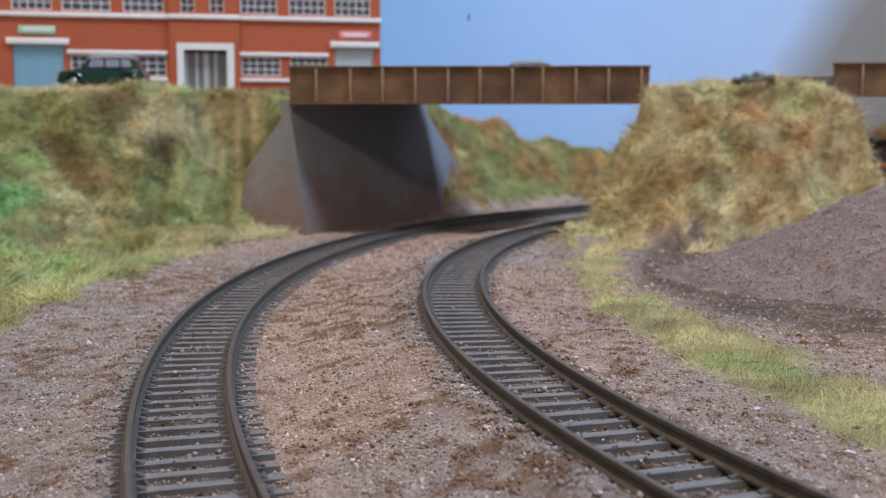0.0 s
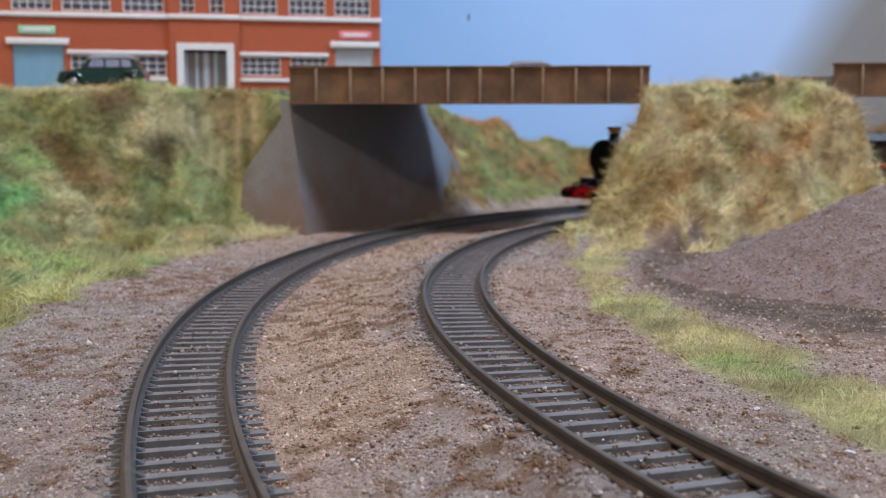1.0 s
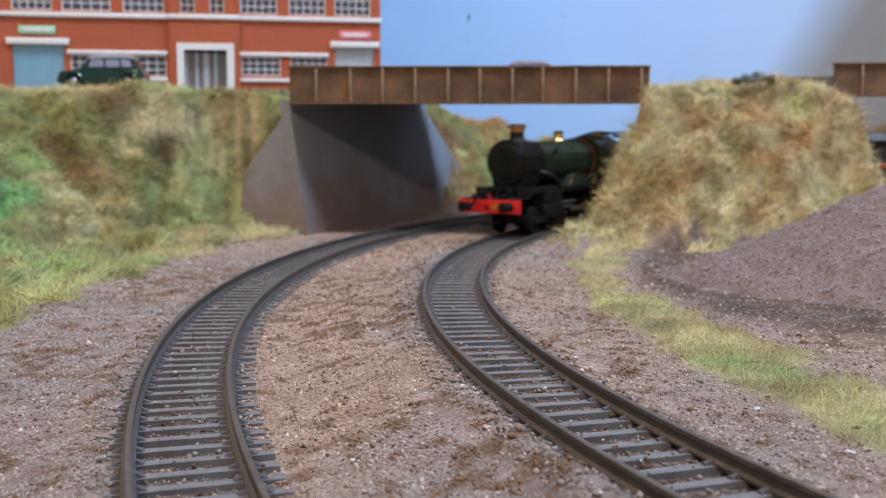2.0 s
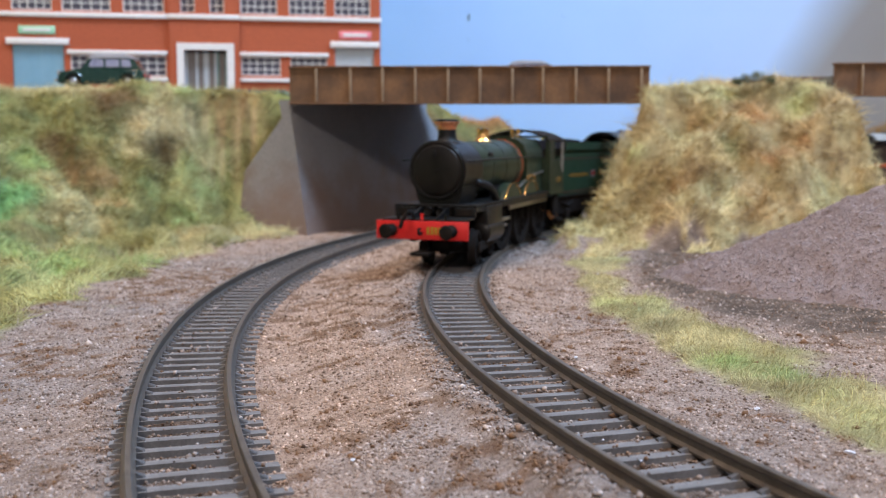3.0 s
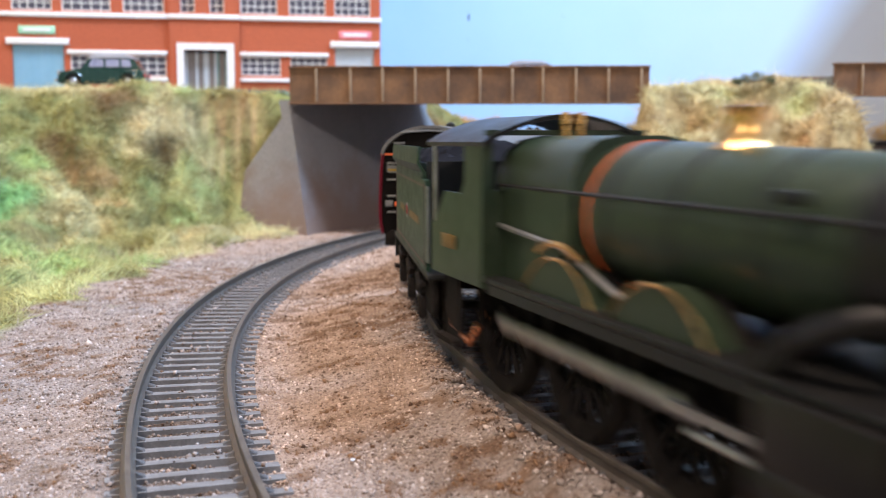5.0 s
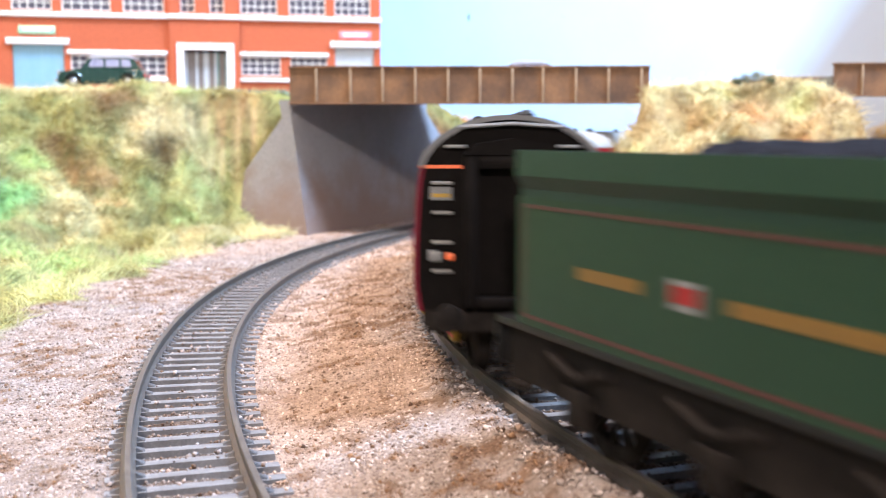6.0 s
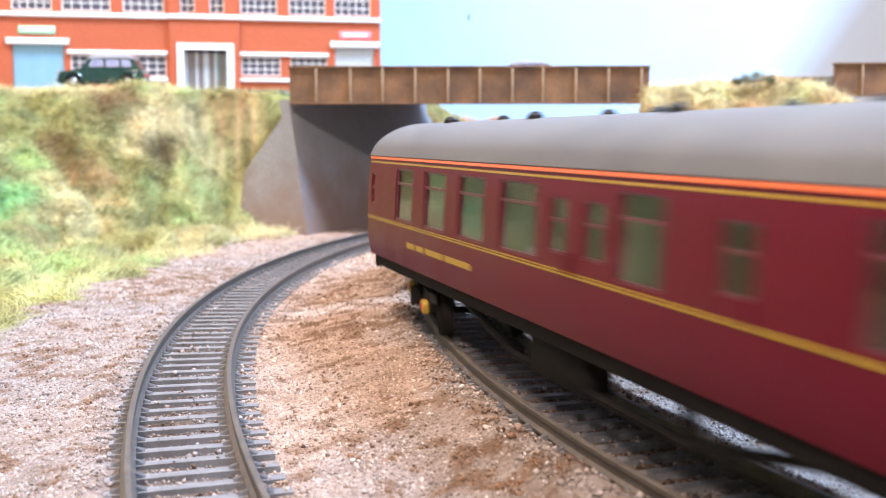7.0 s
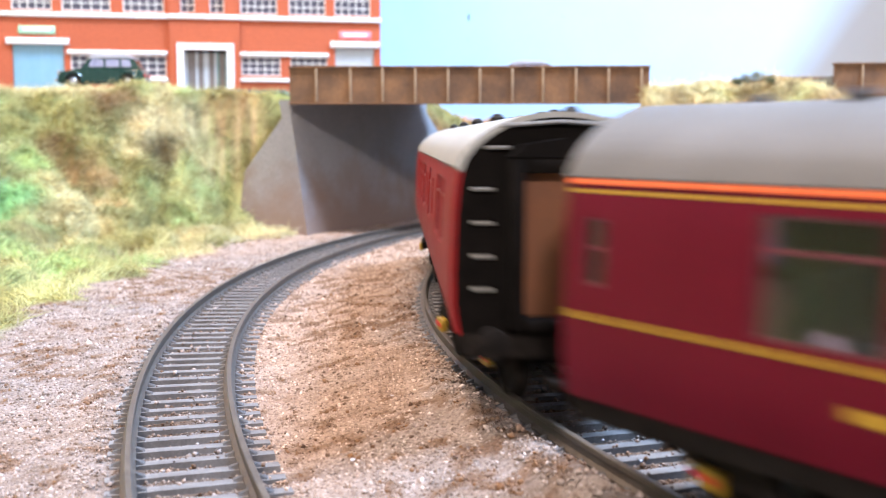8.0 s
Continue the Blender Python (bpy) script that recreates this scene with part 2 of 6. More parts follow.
def again(ob, parent, m):
    """One more part on the same mesh."""
    o = new(ob.name.split(".")[0], ob.data)
    o.parent, o.matrix_basis = parent, m
    if "label" in ob:
        o["label"] = ob["label"]
    return o


def mpart(name, bm, mat, parent=None, label=""):
    return part(name, bm, mat, parent, label, MM)


def shift(x, y, z, k=MM):
    return Matrix.Translation((x * k, y * k, z * k))


def box(bm, x0, x1, y0, y1, z0, z1, bevel=0.0):
    vs = [bm.verts.new((x, y, z)) for z in (z0, z1) for y in (y0, y1) for x in (x0, x1)]
    fs = [bm.faces.new([vs[i] for i in q]) for q in ((0, 2, 3, 1), (4, 5, 7, 6), (0, 1, 5, 4), (2, 6, 7, 3), (0, 4, 6, 2), (1, 3, 7, 5))]
    if bevel:
        es = {e for f in fs for e in f.edges}
        bmesh.ops.bevel(bm, geom=list(es), offset=bevel, segments=2, affect="EDGES", profile=0.5)
    return bm


def boxed(*b):
    return box(bmesh.new(), *b)


def lathe(bm, prof, origin=(0, 0, 0), axis="Z", seg=24, arc=360.0):
    """Turns (radius, height) pairs round an axis through origin."""
    ox, oy, oz = origin
    full = arc >= 360
    rings = []
    for i in range(seg if full else seg + 1):
        a = radians(arc * i / seg)
        c, s_ = math.cos(a), math.sin(a)
        row = []
        for r, h in prof:
            p = {"Z": (r * c, r * s_, h), "X": (h, r * c, r * s_), "Y": (r * s_, h, r * c)}[axis]
            row.append(bm.verts.new((ox + p[0], oy + p[1], oz + p[2])))
        rings.append(row)
    n = len(rings)
    for i in range(n if full else n - 1):
        p, q = rings[i], rings[(i + 1) % n]
        for j in range(len(prof) - 1):
            bm.faces.new((p[j], q[j], q[j + 1], p[j + 1]))
    bmesh.ops.remove_doubles(bm, verts=bm.verts, dist=1e-4)
    return bm


def tube(bm, pts, r, seg=8, closed=True):
    """A round bar along points."""
    pts = [Vector(p) for p in pts]
    rings = []
    for i, p in enumerate(pts):
        d = (pts[min(i + 1, len(pts) - 1)] - pts[max(i - 1, 0)]).normalized()
        u = d.orthogonal().normalized() if not rings else (u - d * u.dot(d)).normalized()
        v = d.cross(u)
        rr = r[i] if isinstance(r, (list, tuple)) else r
        rings.append([bm.verts.new(p + (u * math.cos(2 * math.pi * k / seg) + v * math.sin(2 * math.pi * k / seg)) * rr) for k in range(seg)])
    for p, q in zip(rings, rings[1:]):
        for j in range(seg):
            bm.faces.new((p[j - 1], p[j], q[j], q[j - 1]))
    if closed:
        bm.faces.new(rings[0][::-1])
        bm.faces.new(rings[-1])
    return bm


def prism(bm, outline, axis, a, b):
    """A flat outline pushed from a to b along an axis: 'Y' takes (x, z), 'X' takes (y, z), 'Z' takes (x, y)."""
    def at(p, t):
        return {"Y": (p[0], t, p[1]), "X": (t, p[0], p[1]), "Z": (p[0], p[1], t)}[axis]
    A, B = [bm.verts.new(at(p, a)) for p in outline], [bm.verts.new(at(p, b)) for p in outline]
    bm.faces.new(A)
    bm.faces.new(B[::-1])
    for i in range(len(outline)):
        bm.faces.new((A[i - 1], B[i - 1], B[i], A[i]))
    return bm


def smooth01(t):
    t = np.clip(t, 0, 1)
    return t * t * (3 - 2 * t)


def fractal(x, y, s, seed):
    """Value noise in three octaves on arrays."""
    out = np.zeros_like(x, dtype=float)
    for o in range(3):
        k = s / 2 ** o
        u, v = x / k + seed * 17.3, y / k - seed * 9.1
        i, j = np.floor(u), np.floor(v)
        fu, fv = u - i, v - j
        fu, fv = fu * fu * (3 - 2 * fu), fv * fv * (3 - 2 * fv)

        def hsh(a, c):
            q = np.sin(a * 127.1 + c * 311.7 + seed * 74.7) * 43758.5453
            return q - np.floor(q)
        a = hsh(i, j) * (1 - fu) + hsh(i + 1, j) * fu
        c = hsh(i, j + 1) * (1 - fu) + hsh(i + 1, j + 1) * fu
        out += ((a * (1 - fv) + c * fv) - 0.5) * 0.5 ** o
    return out


# ---- the lie of the land ----
def land(x, y):
    """Height and grass share of the baseboard's scenery at (x, y)."""
    x, y = np.asarray(x, float), np.asarray(y, float)
    ri, ro = np.hypot(x - CI[0], y - CI[1]), np.hypot(x - CO[0], y - CO[1])
    z = -3.3 + OUT_Z * smooth01((ri - RI - 20) / 25)
    # the stone is lower between the rails and heaped at the sleepers' ends
    z = z - 0.22 * (smooth01((10.5 - np.abs(ri - RI)) / 3) + smooth01((10.5 - np.abs(ro - RO)) / 3))
    z = z + (1.75 + 2.3 * fractal(x, y, 26, 8)) * smooth01(1.15 - np.abs(ri - RI - 14) / 5) + 0.9 * smooth01(1 - np.abs(ri - RI + 13) / 6) + 0.8 * smooth01(1 - np.abs(ro - RO - 14) / 5)
    lump = fractal(x, y, 40, 1)
    bits = fractal(x, y, 12, 2)
    # outer bank, falling away past the bridge
    phi = np.degrees(np.arctan2(y - CO[1], x - CO[0])) % 360
    top = np.where(phi > 146, ROAD_Z + 3.8, 73 + 9 * smooth01(np.clip(146 - phi, 0, 4) / 4) * smooth01(1 - (146 - phi) / 18) - np.clip(146 - phi, 0, 60) * 1.75)
    top = np.maximum(top, 6)
    d = ro - 592 + lump * 14
    bank = np.interp(d, [0, 55, 75, 125, 140], [0, 0.13, 0.28, 0.94, 1.0])
    far = np.interp(d, [0, 8, 50, 60], [0, 0.1, 0.95, 1.0])
    k = smooth01((146 - phi) / 4)
    bank = bank * (1 - k) + far * k
    # the road's own embankment runs up to the bridge
    ramp_up = smooth01((y - 446 + lump * 26) / 66) * smooth01((-103 + 46 * smooth01((y - 515) / 24) - x) / 28) * (y < 660)
    bank = np.maximum(bank, ramp_up * (phi > 140))
    z = z + bank * top + (lump * 25 + bits * 8) * smooth01(d / 40) * smooth01((1 - bank) / 0.2)
    z = z + k * (fractal(x, y, 34, 31) * 17 + fractal(x, y, 12, 32) * 7) * smooth01(d / 30)
    # a shelf and hollows in the bank under the road
    for bx, by, r, h in ((-146, 501, 15, 9), (-134, 489, 13, -8), (-104, 515, 11, 5), (-176, 468, 18, -6), (-160, 445, 14, 5), (-200, 480, 16, 6), (-122, 486, 10, 4)):
        z = z + h * np.exp(-((x - bx) ** 2 + (y - by) ** 2) / r ** 2)
    grass = smooth01((d + bits * 16) / 14)
    # inner hill between the two bridges
    dd = np.minimum.reduce([np.interp(RI - ri, [-400, 19, 27, 34, 44], [-15, 0, 0.22, 0.62, 1.2]), (y - 412 + lump * 26) / 78, (207 - x) / 24, (598 - y) / 40])
    hill = smooth01(np.clip(dd, 0, 1)) * 0.5 + np.clip(dd, 0, 1) * 0.5
    z = z + hill * 71 + (lump * 18 + bits * 8) * np.clip(dd * 3, 0, 1) * smooth01((1 - hill) / 0.2) + (fractal(x, y, 30, 33) * 7 + bits * 3) * hill
    grass = np.maximum(grass, smooth01((dd * 78 + 3 + bits * 24) / 12))
    # verge inside the curve
    inside = RI - ri
    wide = np.interp(y, [140, 175, 200, 235, 250, 275, 415], [62, 60, 67, 73, 66, 57, 57])
    verge = smooth01((inside - 33 + lump * 6 + bits * 9) / 9) * smooth01((wide + 3 - inside + lump * 9 + bits * 10) / 12) * (y < 430)
    grass = np.maximum(grass, verge)
    z = z + verge * 0.6
    z = z + bits * 0.8
    return z, grass


def soil_and_shade(x, y):
    """Share of bare dark earth round the gravel heap and at the hill's foot, and of shade painted between the rails."""
    d = np.hypot(x - 163, (y - 330) * 1.05) + fractal(x, y, 30, 6) * 30
    ring = 0.9 * smooth01((136 - d) / 30) * smooth01((RI - 52 - np.hypot(x - CI[0], y - CI[1])) / 12)
    ri, ro = np.hypot(x - CI[0], y - CI[1]), np.hypot(x - CO[0], y - CO[1])
    # shade of the gaps between sleepers, painted as dark earth between the rails
    gap_shade = 0.75 * np.maximum(smooth01((9 - np.abs(ri - RI)) / 3), smooth01((9 - np.abs(ro - RO)) / 3))
    return np.maximum(ring, gap_shade)


COLOURS = {"straw": (0.46, 0.4, 0.2), "cream": (0.64, 0.55, 0.3), "olive": (0.26, 0.25, 0.085), "green": (0.27, 0.35, 0.12), "mint": (0.19, 0.42, 0.17),
           "lime": (0.42, 0.43, 0.18), "brown": (0.2, 0.12, 0.045), "umber": (0.105, 0.075, 0.025), "rust": (0.38, 0.2, 0.075), "tan": (0.44, 0.31, 0.15)}
# scatter patches: place, reach, colour
# cream and umber here paint a lit shelf and its shade, mint a glow
BANK_TUFTS_AND_SHADE = [(-141, 496, 46, 15, "cream"), (-125, 516, 50, 10, "cream"), (-110, 519, 59, 11, "rust"), (-102, 520, 51, 9, "tan"), (-138, 495, 36, 10, "umber"), (-174, 475, 34, 14, "brown"), (-193, 485, 50, 16, "olive"),
              (-161, 491, 59, 12, "brown"), (-183, 429, 17, 12, "mint"), (-124, 490, 14, 12, "lime"), (-129, 479, 5, 8, "green"), (-161, 441, 11, 15, "straw"), (-125, 330, -7, 15, "lime"), (-147, 363, -4, 10, "green"),
              (-136, 441, -3, 11, "olive"), (-96, 520, 18, 9, "lime"), (-86, 522, 55, 6, "rust"), (-147, 480, 25, 11, "olive"), (-127, 303, -8, 7, "lime"), (-116, 518, 29, 11, "straw"), (-160, 471, 20, 10, "tan"),
              (-136, 512, 63, 8, "straw"), (-105, 506, 4, 10, "olive"), (-191, 458, 36, 10, "green")]
HILL_TUFTS = [(113, 494, 65, 11, "straw"), (145, 482, 54, 12, "rust"), (112, 490, 53, 11, "tan"), (126, 451, 36, 9, "olive"), (106, 427, 27, 9, "brown"), (151, 443, 36, 10, "rust"), (143, 434, 26, 7, "straw"),
              (110, 414, 9, 9, "cream"), (78, 443, 9, 11, "straw"), (96, 436, 22, 7, "rust"), (85, 427, 5, 8, "cream"), (171, 489, 59, 11, "lime"), (181, 487, 65, 7, "straw"), (173, 455, 33, 10, "tan"),
              (93, 460, 36, 6, "lime"), (132, 495, 62, 8, "lime"), (119, 461, 43, 8, "rust"), (166, 460, 46, 8, "rust"), (137, 435, 19, 8, "tan")]
VERGE_TUFTS = [(57, 345, -3, 12, "straw"), (49, 273, -2, 7, "lime"), (55, 247, -2, 6, "straw"), (59, 191, -3, 9, "green"), (54, 201, -2, 6, "green"), (66, 174, -2, 5, "lime"), (67, 159, -2, 5, "straw"),
               (62, 144, -3, 4, "green"), (75, 234, -4, 7, "tan"), (78, 214, -3, 5, "straw")]
FAR_TUFTS = [(37, 772, 49, 17, "rust"), (30, 711, 17, 18, "green"), (53, 759, 7, 17, "green"), (83, 849, 35, 16, "tan"), (67, 779, 19, 17, "rust"), (117, 824, 22, 18, "rust"), (97, 806, 9, 16, "olive"),
             (14, 718, 36, 10, "lime")]


def crumbs(x, y):
    """Where brown crumbs gather."""
    return fractal(x, y, 3.2, 54) + fractal(x, y, 34, 55) * 0.45


def tint_at(x, y):
    """Colour of the turf, or of the ballast where no grass grows, at (x, y)."""
    x, y = np.asarray(x, float), np.asarray(y, float)
    C = {k: np.array(v) for k, v in COLOURS.items()}
    ri, ro = polar(x, y)
    z, g = land(x, y)
    u, v = x * 0.85 - y * 0.35, z * 1.1 + y * 0.75
    n1, n2, n3 = fractal(u, v, 46, 51), fractal(u, v, 19, 52), fractal(u, v, 8, 53)

    def blend(a, b, f):
        return a + (b - a) * smooth01(f)[..., None]
    far = (y > 640) * 1.0
    hill = ((ri < RI - 15) & (y > 380)) * 1.0
    turf = blend(np.broadcast_to(C["olive"], x.shape + (3,)), C["straw"], 0.5 + n1 * 1.3 + n2)
    turf = blend(turf, C["green"], n2 * 2.0 - n1)
    turf = blend(turf, blend(np.broadcast_to(C["straw"], x.shape + (3,)), C["tan"], 0.6 + n2 * 2), hill * 0.75)
    turf = blend(turf, blend(np.broadcast_to(C["rust"], x.shape + (3,)), C["olive"], 0.5 + n1 * 2.4), far)
    turf = blend(turf, C["straw"], 0.6 * ((ri < RI - 15) & (y < 400)))
    wx, wz = x + n2 * 16, z + n3 * 9
    for tx, ty, tz, r, c in BANK_TUFTS_AND_SHADE + HILL_TUFTS + VERGE_TUFTS + FAR_TUFTS:
        # cream weighs most on the bank, for the lit shelf painted there
        turf = blend(turf, C[c], (1.7 if c == "cream" and tx < 0 else 1.25 if ty < 530 and tx < 0 else 0.65 if ty > 600 else 0.8) * np.exp(-((wx - tx) ** 2 + 0.6 * (y - ty) ** 2 + (wz - tz) ** 2) / r ** 2) * (1 + n3))
    turf = turf * (1 + 0.55 * n3)[..., None]
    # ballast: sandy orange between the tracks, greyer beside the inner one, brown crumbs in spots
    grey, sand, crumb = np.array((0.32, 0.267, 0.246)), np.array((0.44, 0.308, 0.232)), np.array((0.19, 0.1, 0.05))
    # part of this orange is warm light in the train's shadow, put into colour
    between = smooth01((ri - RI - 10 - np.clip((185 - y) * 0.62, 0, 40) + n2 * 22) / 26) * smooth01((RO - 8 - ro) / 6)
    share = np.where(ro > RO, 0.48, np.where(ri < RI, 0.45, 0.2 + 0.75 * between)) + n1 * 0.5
    in_track = smooth01((13 - np.abs(ri - RI)) / 3) + smooth01((13 - np.abs(ro - RO)) / 3)
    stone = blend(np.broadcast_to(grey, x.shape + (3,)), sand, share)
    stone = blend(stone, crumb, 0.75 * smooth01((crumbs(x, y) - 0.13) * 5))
    # stone within the tracks is tinted darker
    stone = stone * (1 - 0.3 * in_track)[..., None]
    g = smooth01(g * 1.6 - 0.3)[..., None]
    return np.clip(stone * (1 - g) + turf * g, 0.01, 0.8)


def give_tint(me, rgb):
    a = me.attributes.new("tint", "FLOAT_COLOR", "POINT")
    a.data.foreach_set("color", np.concatenate([rgb, np.ones((len(rgb), 1))], 1).astype(np.float32).reshape(-1))


def polar(x, y):
    return np.hypot(x - CI[0], y - CI[1]), np.hypot(x - CO[0], y - CO[1])


def lay_ground():
    xs, ys = np.arange(-460, 790, 2.5), np.arange(-200, 960, 2.5)
    X, Y = np.meshgrid(xs, ys)
    Z, G = land(X, Y)
    n, m = len(xs), len(ys)
    me = bpy.data.meshes.new("ground")
    idx = np.arange(n * m).reshape(m, n)
    faces = np.stack([idx[:-1, :-1], idx[:-1, 1:], idx[1:, 1:], idx[1:, :-1]], -1).reshape(-1, 4)
    me.from_pydata(np.stack([X, Y, Z], -1).reshape(-1, 3) * U, [], faces.tolist())
    a = me.attributes.new("grass", "FLOAT", "POINT")
    thin = (np.hypot(X - CI[0], Y - CI[1]) < RI) & (Y < 405)      # the verge is sparse
    a.data.foreach_set("value", np.where(thin, G * 0.3, G).reshape(-1).astype(np.float32))
    a = me.attributes.new("soil_and_shade", "FLOAT", "POINT")
    a.data.foreach_set("value", soil_and_shade(X, Y).reshape(-1).astype(np.float32))
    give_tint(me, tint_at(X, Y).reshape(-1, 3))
    me.polygons.foreach_set("use_smooth", [True] * len(faces))
    me.materials.append(GROUND)
    tagged(new("ground", me), "brown ballast and scatter-grass scenery of a model railway", "ground", kind="structure")


lay_ground()


def track(name, c, r, z, a0, a1, label, ends):
    """Flexible track: two rails, a sleeper every 6 units with its four rail fixings."""
    base = new(name)
    tagged(base, label, "railway track", kind="structure")
    rise = 2.6
    prof = [(-1.1, -rise), (1.1, -rise), (1.1, -2.25), (0.3, -1.95), (0.3, -0.95), (0.5, -0.75), (0.5, -0.1), (0.36, 0), (-0.36, 0), (-0.5, -0.1), (-0.5, -0.75), (-0.3, -0.95), (-0.3, -1.95), (-1.1, -2.25)]
    for rr in (r - GAUGE / 2, r + GAUGE / 2):
        bm = bmesh.new()
        steps, rings = 300, []
        for i in range(steps + 1):
            a = radians(a0 + (a1 - a0) * i / steps)
            rings.append([bm.verts.new((c[0] + (rr + u) * math.cos(a), c[1] + (rr + u) * math.sin(a), z + v)) for u, v in prof])
        for p, q in zip(rings, rings[1:]):
            for j in range(len(prof)):
                bm.faces.new((p[j], p[j - 1], q[j - 1], q[j]))
        part("rail", bm, RAIL, base)
    count = int(radians(a1 - a0) * r / 6.0)
    bm = bmesh.new()
    box(bm, -ends[0], ends[1], -1.05, 1.05, -1.9, 0)
    for s_ in (-1, 1):
        for o in (-1.75, 1.75):
            x = s_ * GAUGE / 2 + o
            box(bm, x - 0.65, x + 0.65, -0.65, 0.65, -0.05, 0.75)
    bm.faces.ensure_lookup_table()
    for f in bm.faces[6:]:      # the rail fixings are as dark as the rail
        f.material_index = 1
    for v in bm.verts:
        if abs(v.co.z - 0.75) < 1e-4:
            v.co.y *= 0.6
            if abs(abs(v.co.x) - GAUGE / 2) > 2:
                v.co.z = 0.3
    first = part("sleeper", bm, SLEEPER, base)
    first.data.materials.append(FIXING)
    rnd = random.Random(5)
    for i in range(count):
        a = radians(a0 + (a1 - a0) * i / count)
        m = Matrix.Translation(((c[0] + r * math.cos(a)) * U, (c[1] + r * math.sin(a)) * U, (z - rise + rnd.uniform(-0.08, 0.05)) * U)) @ Matrix.Rotation(a + rnd.uniform(-0.012, 0.012), 4, "Z")
        if i == 0:
            first.matrix_basis = m
        else:
            again(first, base, m)
    return base


track("inner_track", CI, RI, 0, 62, 226, "curved model railway track with dark grey sleepers", (10.8, 11.8))
track("outer_track", CO, RO, OUT_Z, 96, 216, "curved model railway track sunk in brown ballast", (13.2, 11.4))


# ---- the room ----
def slab(name, b, mat, label, category):
    return tagged(part(name, boxed(*b), mat, None, "", 1.0), label, category, kind="structure")


slab("floor", (-2.2, 2.2, -2.6, 1.5, -1.0, -0.95), SHADE_WALL, "plain pale grey room floor", "floor")
slab("ceiling", (-2.2, 2.2, -2.6, 1.5, 1.56, 1.6), SHADE_WALL, "plain white room ceiling", "ceiling")
slab("wall_west", (-2.3, -2.2, -2.6, 1.5, -0.95, 1.56), SHADE_WALL, "plain pale room wall", "wall")
slab("wall_east", (2.2, 2.3, -2.6, 1.5, -0.95, 1.56), SHADE_WALL, "plain pale room wall", "wall")
slab("wall_north", (-2.2, 2.2, 1.5, 1.6, -0.95, 1.56), SHADE_WALL, "plain pale room wall", "wall")
bm = bmesh.new()
for b in ((-2.2, -0.6, -2.6, -2.5, -0.95, 1.56), (0.8, 2.2, -2.6, -2.5, -0.95, 1.56), (-0.6, 0.8, -2.6, -2.5, -0.95, 0.6), (-0.6, 0.8, -2.6, -2.5, 1.4, 1.56)):
    box(bm, *b)
tagged(part("wall_south", bm, SHADE_WALL, None, "", 1.0), "plain pale room wall with a window opening", "wall", kind="structure")
board = slab("baseboard", (-0.52, 0.9, -0.24, 1.06, -0.06, -0.012), BARK, "plywood baseboard on legs under the model railway", "baseboard")
for x in (-0.46, 0.84):
    for y in (-0.18, 1.0):
        part("leg", boxed(x - 0.03, x + 0.03, y - 0.03, y + 0.03, -0.95, -0.061), BARK, board, "", 1.0)

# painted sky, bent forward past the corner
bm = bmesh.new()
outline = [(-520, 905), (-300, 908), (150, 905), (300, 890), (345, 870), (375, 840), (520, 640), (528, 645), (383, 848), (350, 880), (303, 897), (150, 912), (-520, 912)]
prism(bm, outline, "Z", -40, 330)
tagged(part("backdrop", bm, SKY), "pale blue painted sky backdrop, greyer past a slanted edge", "backdrop", kind="structure")


for x, z, r in ((22.6, 147.5, 2.6), (105, 148, 1.0), (22, 128, 1.0)):
    bm = bmesh.new()
    prism(bm, [(x - r * 0.25, z - r), (x + r * 0.3, z - r * 0.6), (x + r * 0.2, z + r), (x - r * 0.2, z + r * 0.5)], "Y", 904.6, 905.2)
    part("paint_chip", bm, BLACK, bpy.data.objects["backdrop"], "small dark chip in the paint")


# ---- scattered stuff ----
def scatter(name, pts, rgb, shape, faces, mat, label, category):
    """Joins many small pieces into one mesh: pts (n,3), shape (n,k,3) already turned and sized."""
    n, k = shape.shape[:2]
    co = (pts[:, None, :] + shape).reshape(-1, 3) * U
    f = (np.arange(n)[:, None, None] * k + np.array(faces)[None]).reshape(-1, len(faces[0]))
    me = bpy.data.meshes.new(name)
    me.vertices.add(len(co))
    me.vertices.foreach_set("co", co.astype(np.float32).reshape(-1))
    w = f.shape[1]
    me.loops.add(f.size)
    me.loops.foreach_set("vertex_index", f.astype(np.int32).reshape(-1))
    me.polygons.add(len(f))
    me.polygons.foreach_set("loop_start", np.arange(0, f.size, w, dtype=np.int32))
    me.polygons.foreach_set("loop_total", np.full(len(f), w, dtype=np.int32))
    me.update(calc_edges=True)
    me.validate()
    if rgb is not None:
        give_tint(me, np.repeat(rgb, k, 0))
    me.materials.append(mat)
    return tagged(new(name, me), label, category, kind="stuff")


OCTA = np.array([(1, 0, 0), (-1, 0, 0), (0, 1, 0), (0, -1, 0), (0, 0, 1), (0, 0, -1)], float)
OCTA_F = [(0, 2, 4), (2, 1, 4), (1, 3, 4), (3, 0, 4), (2, 0, 5), (1, 2, 5), (3, 1, 5), (0, 3, 5)]


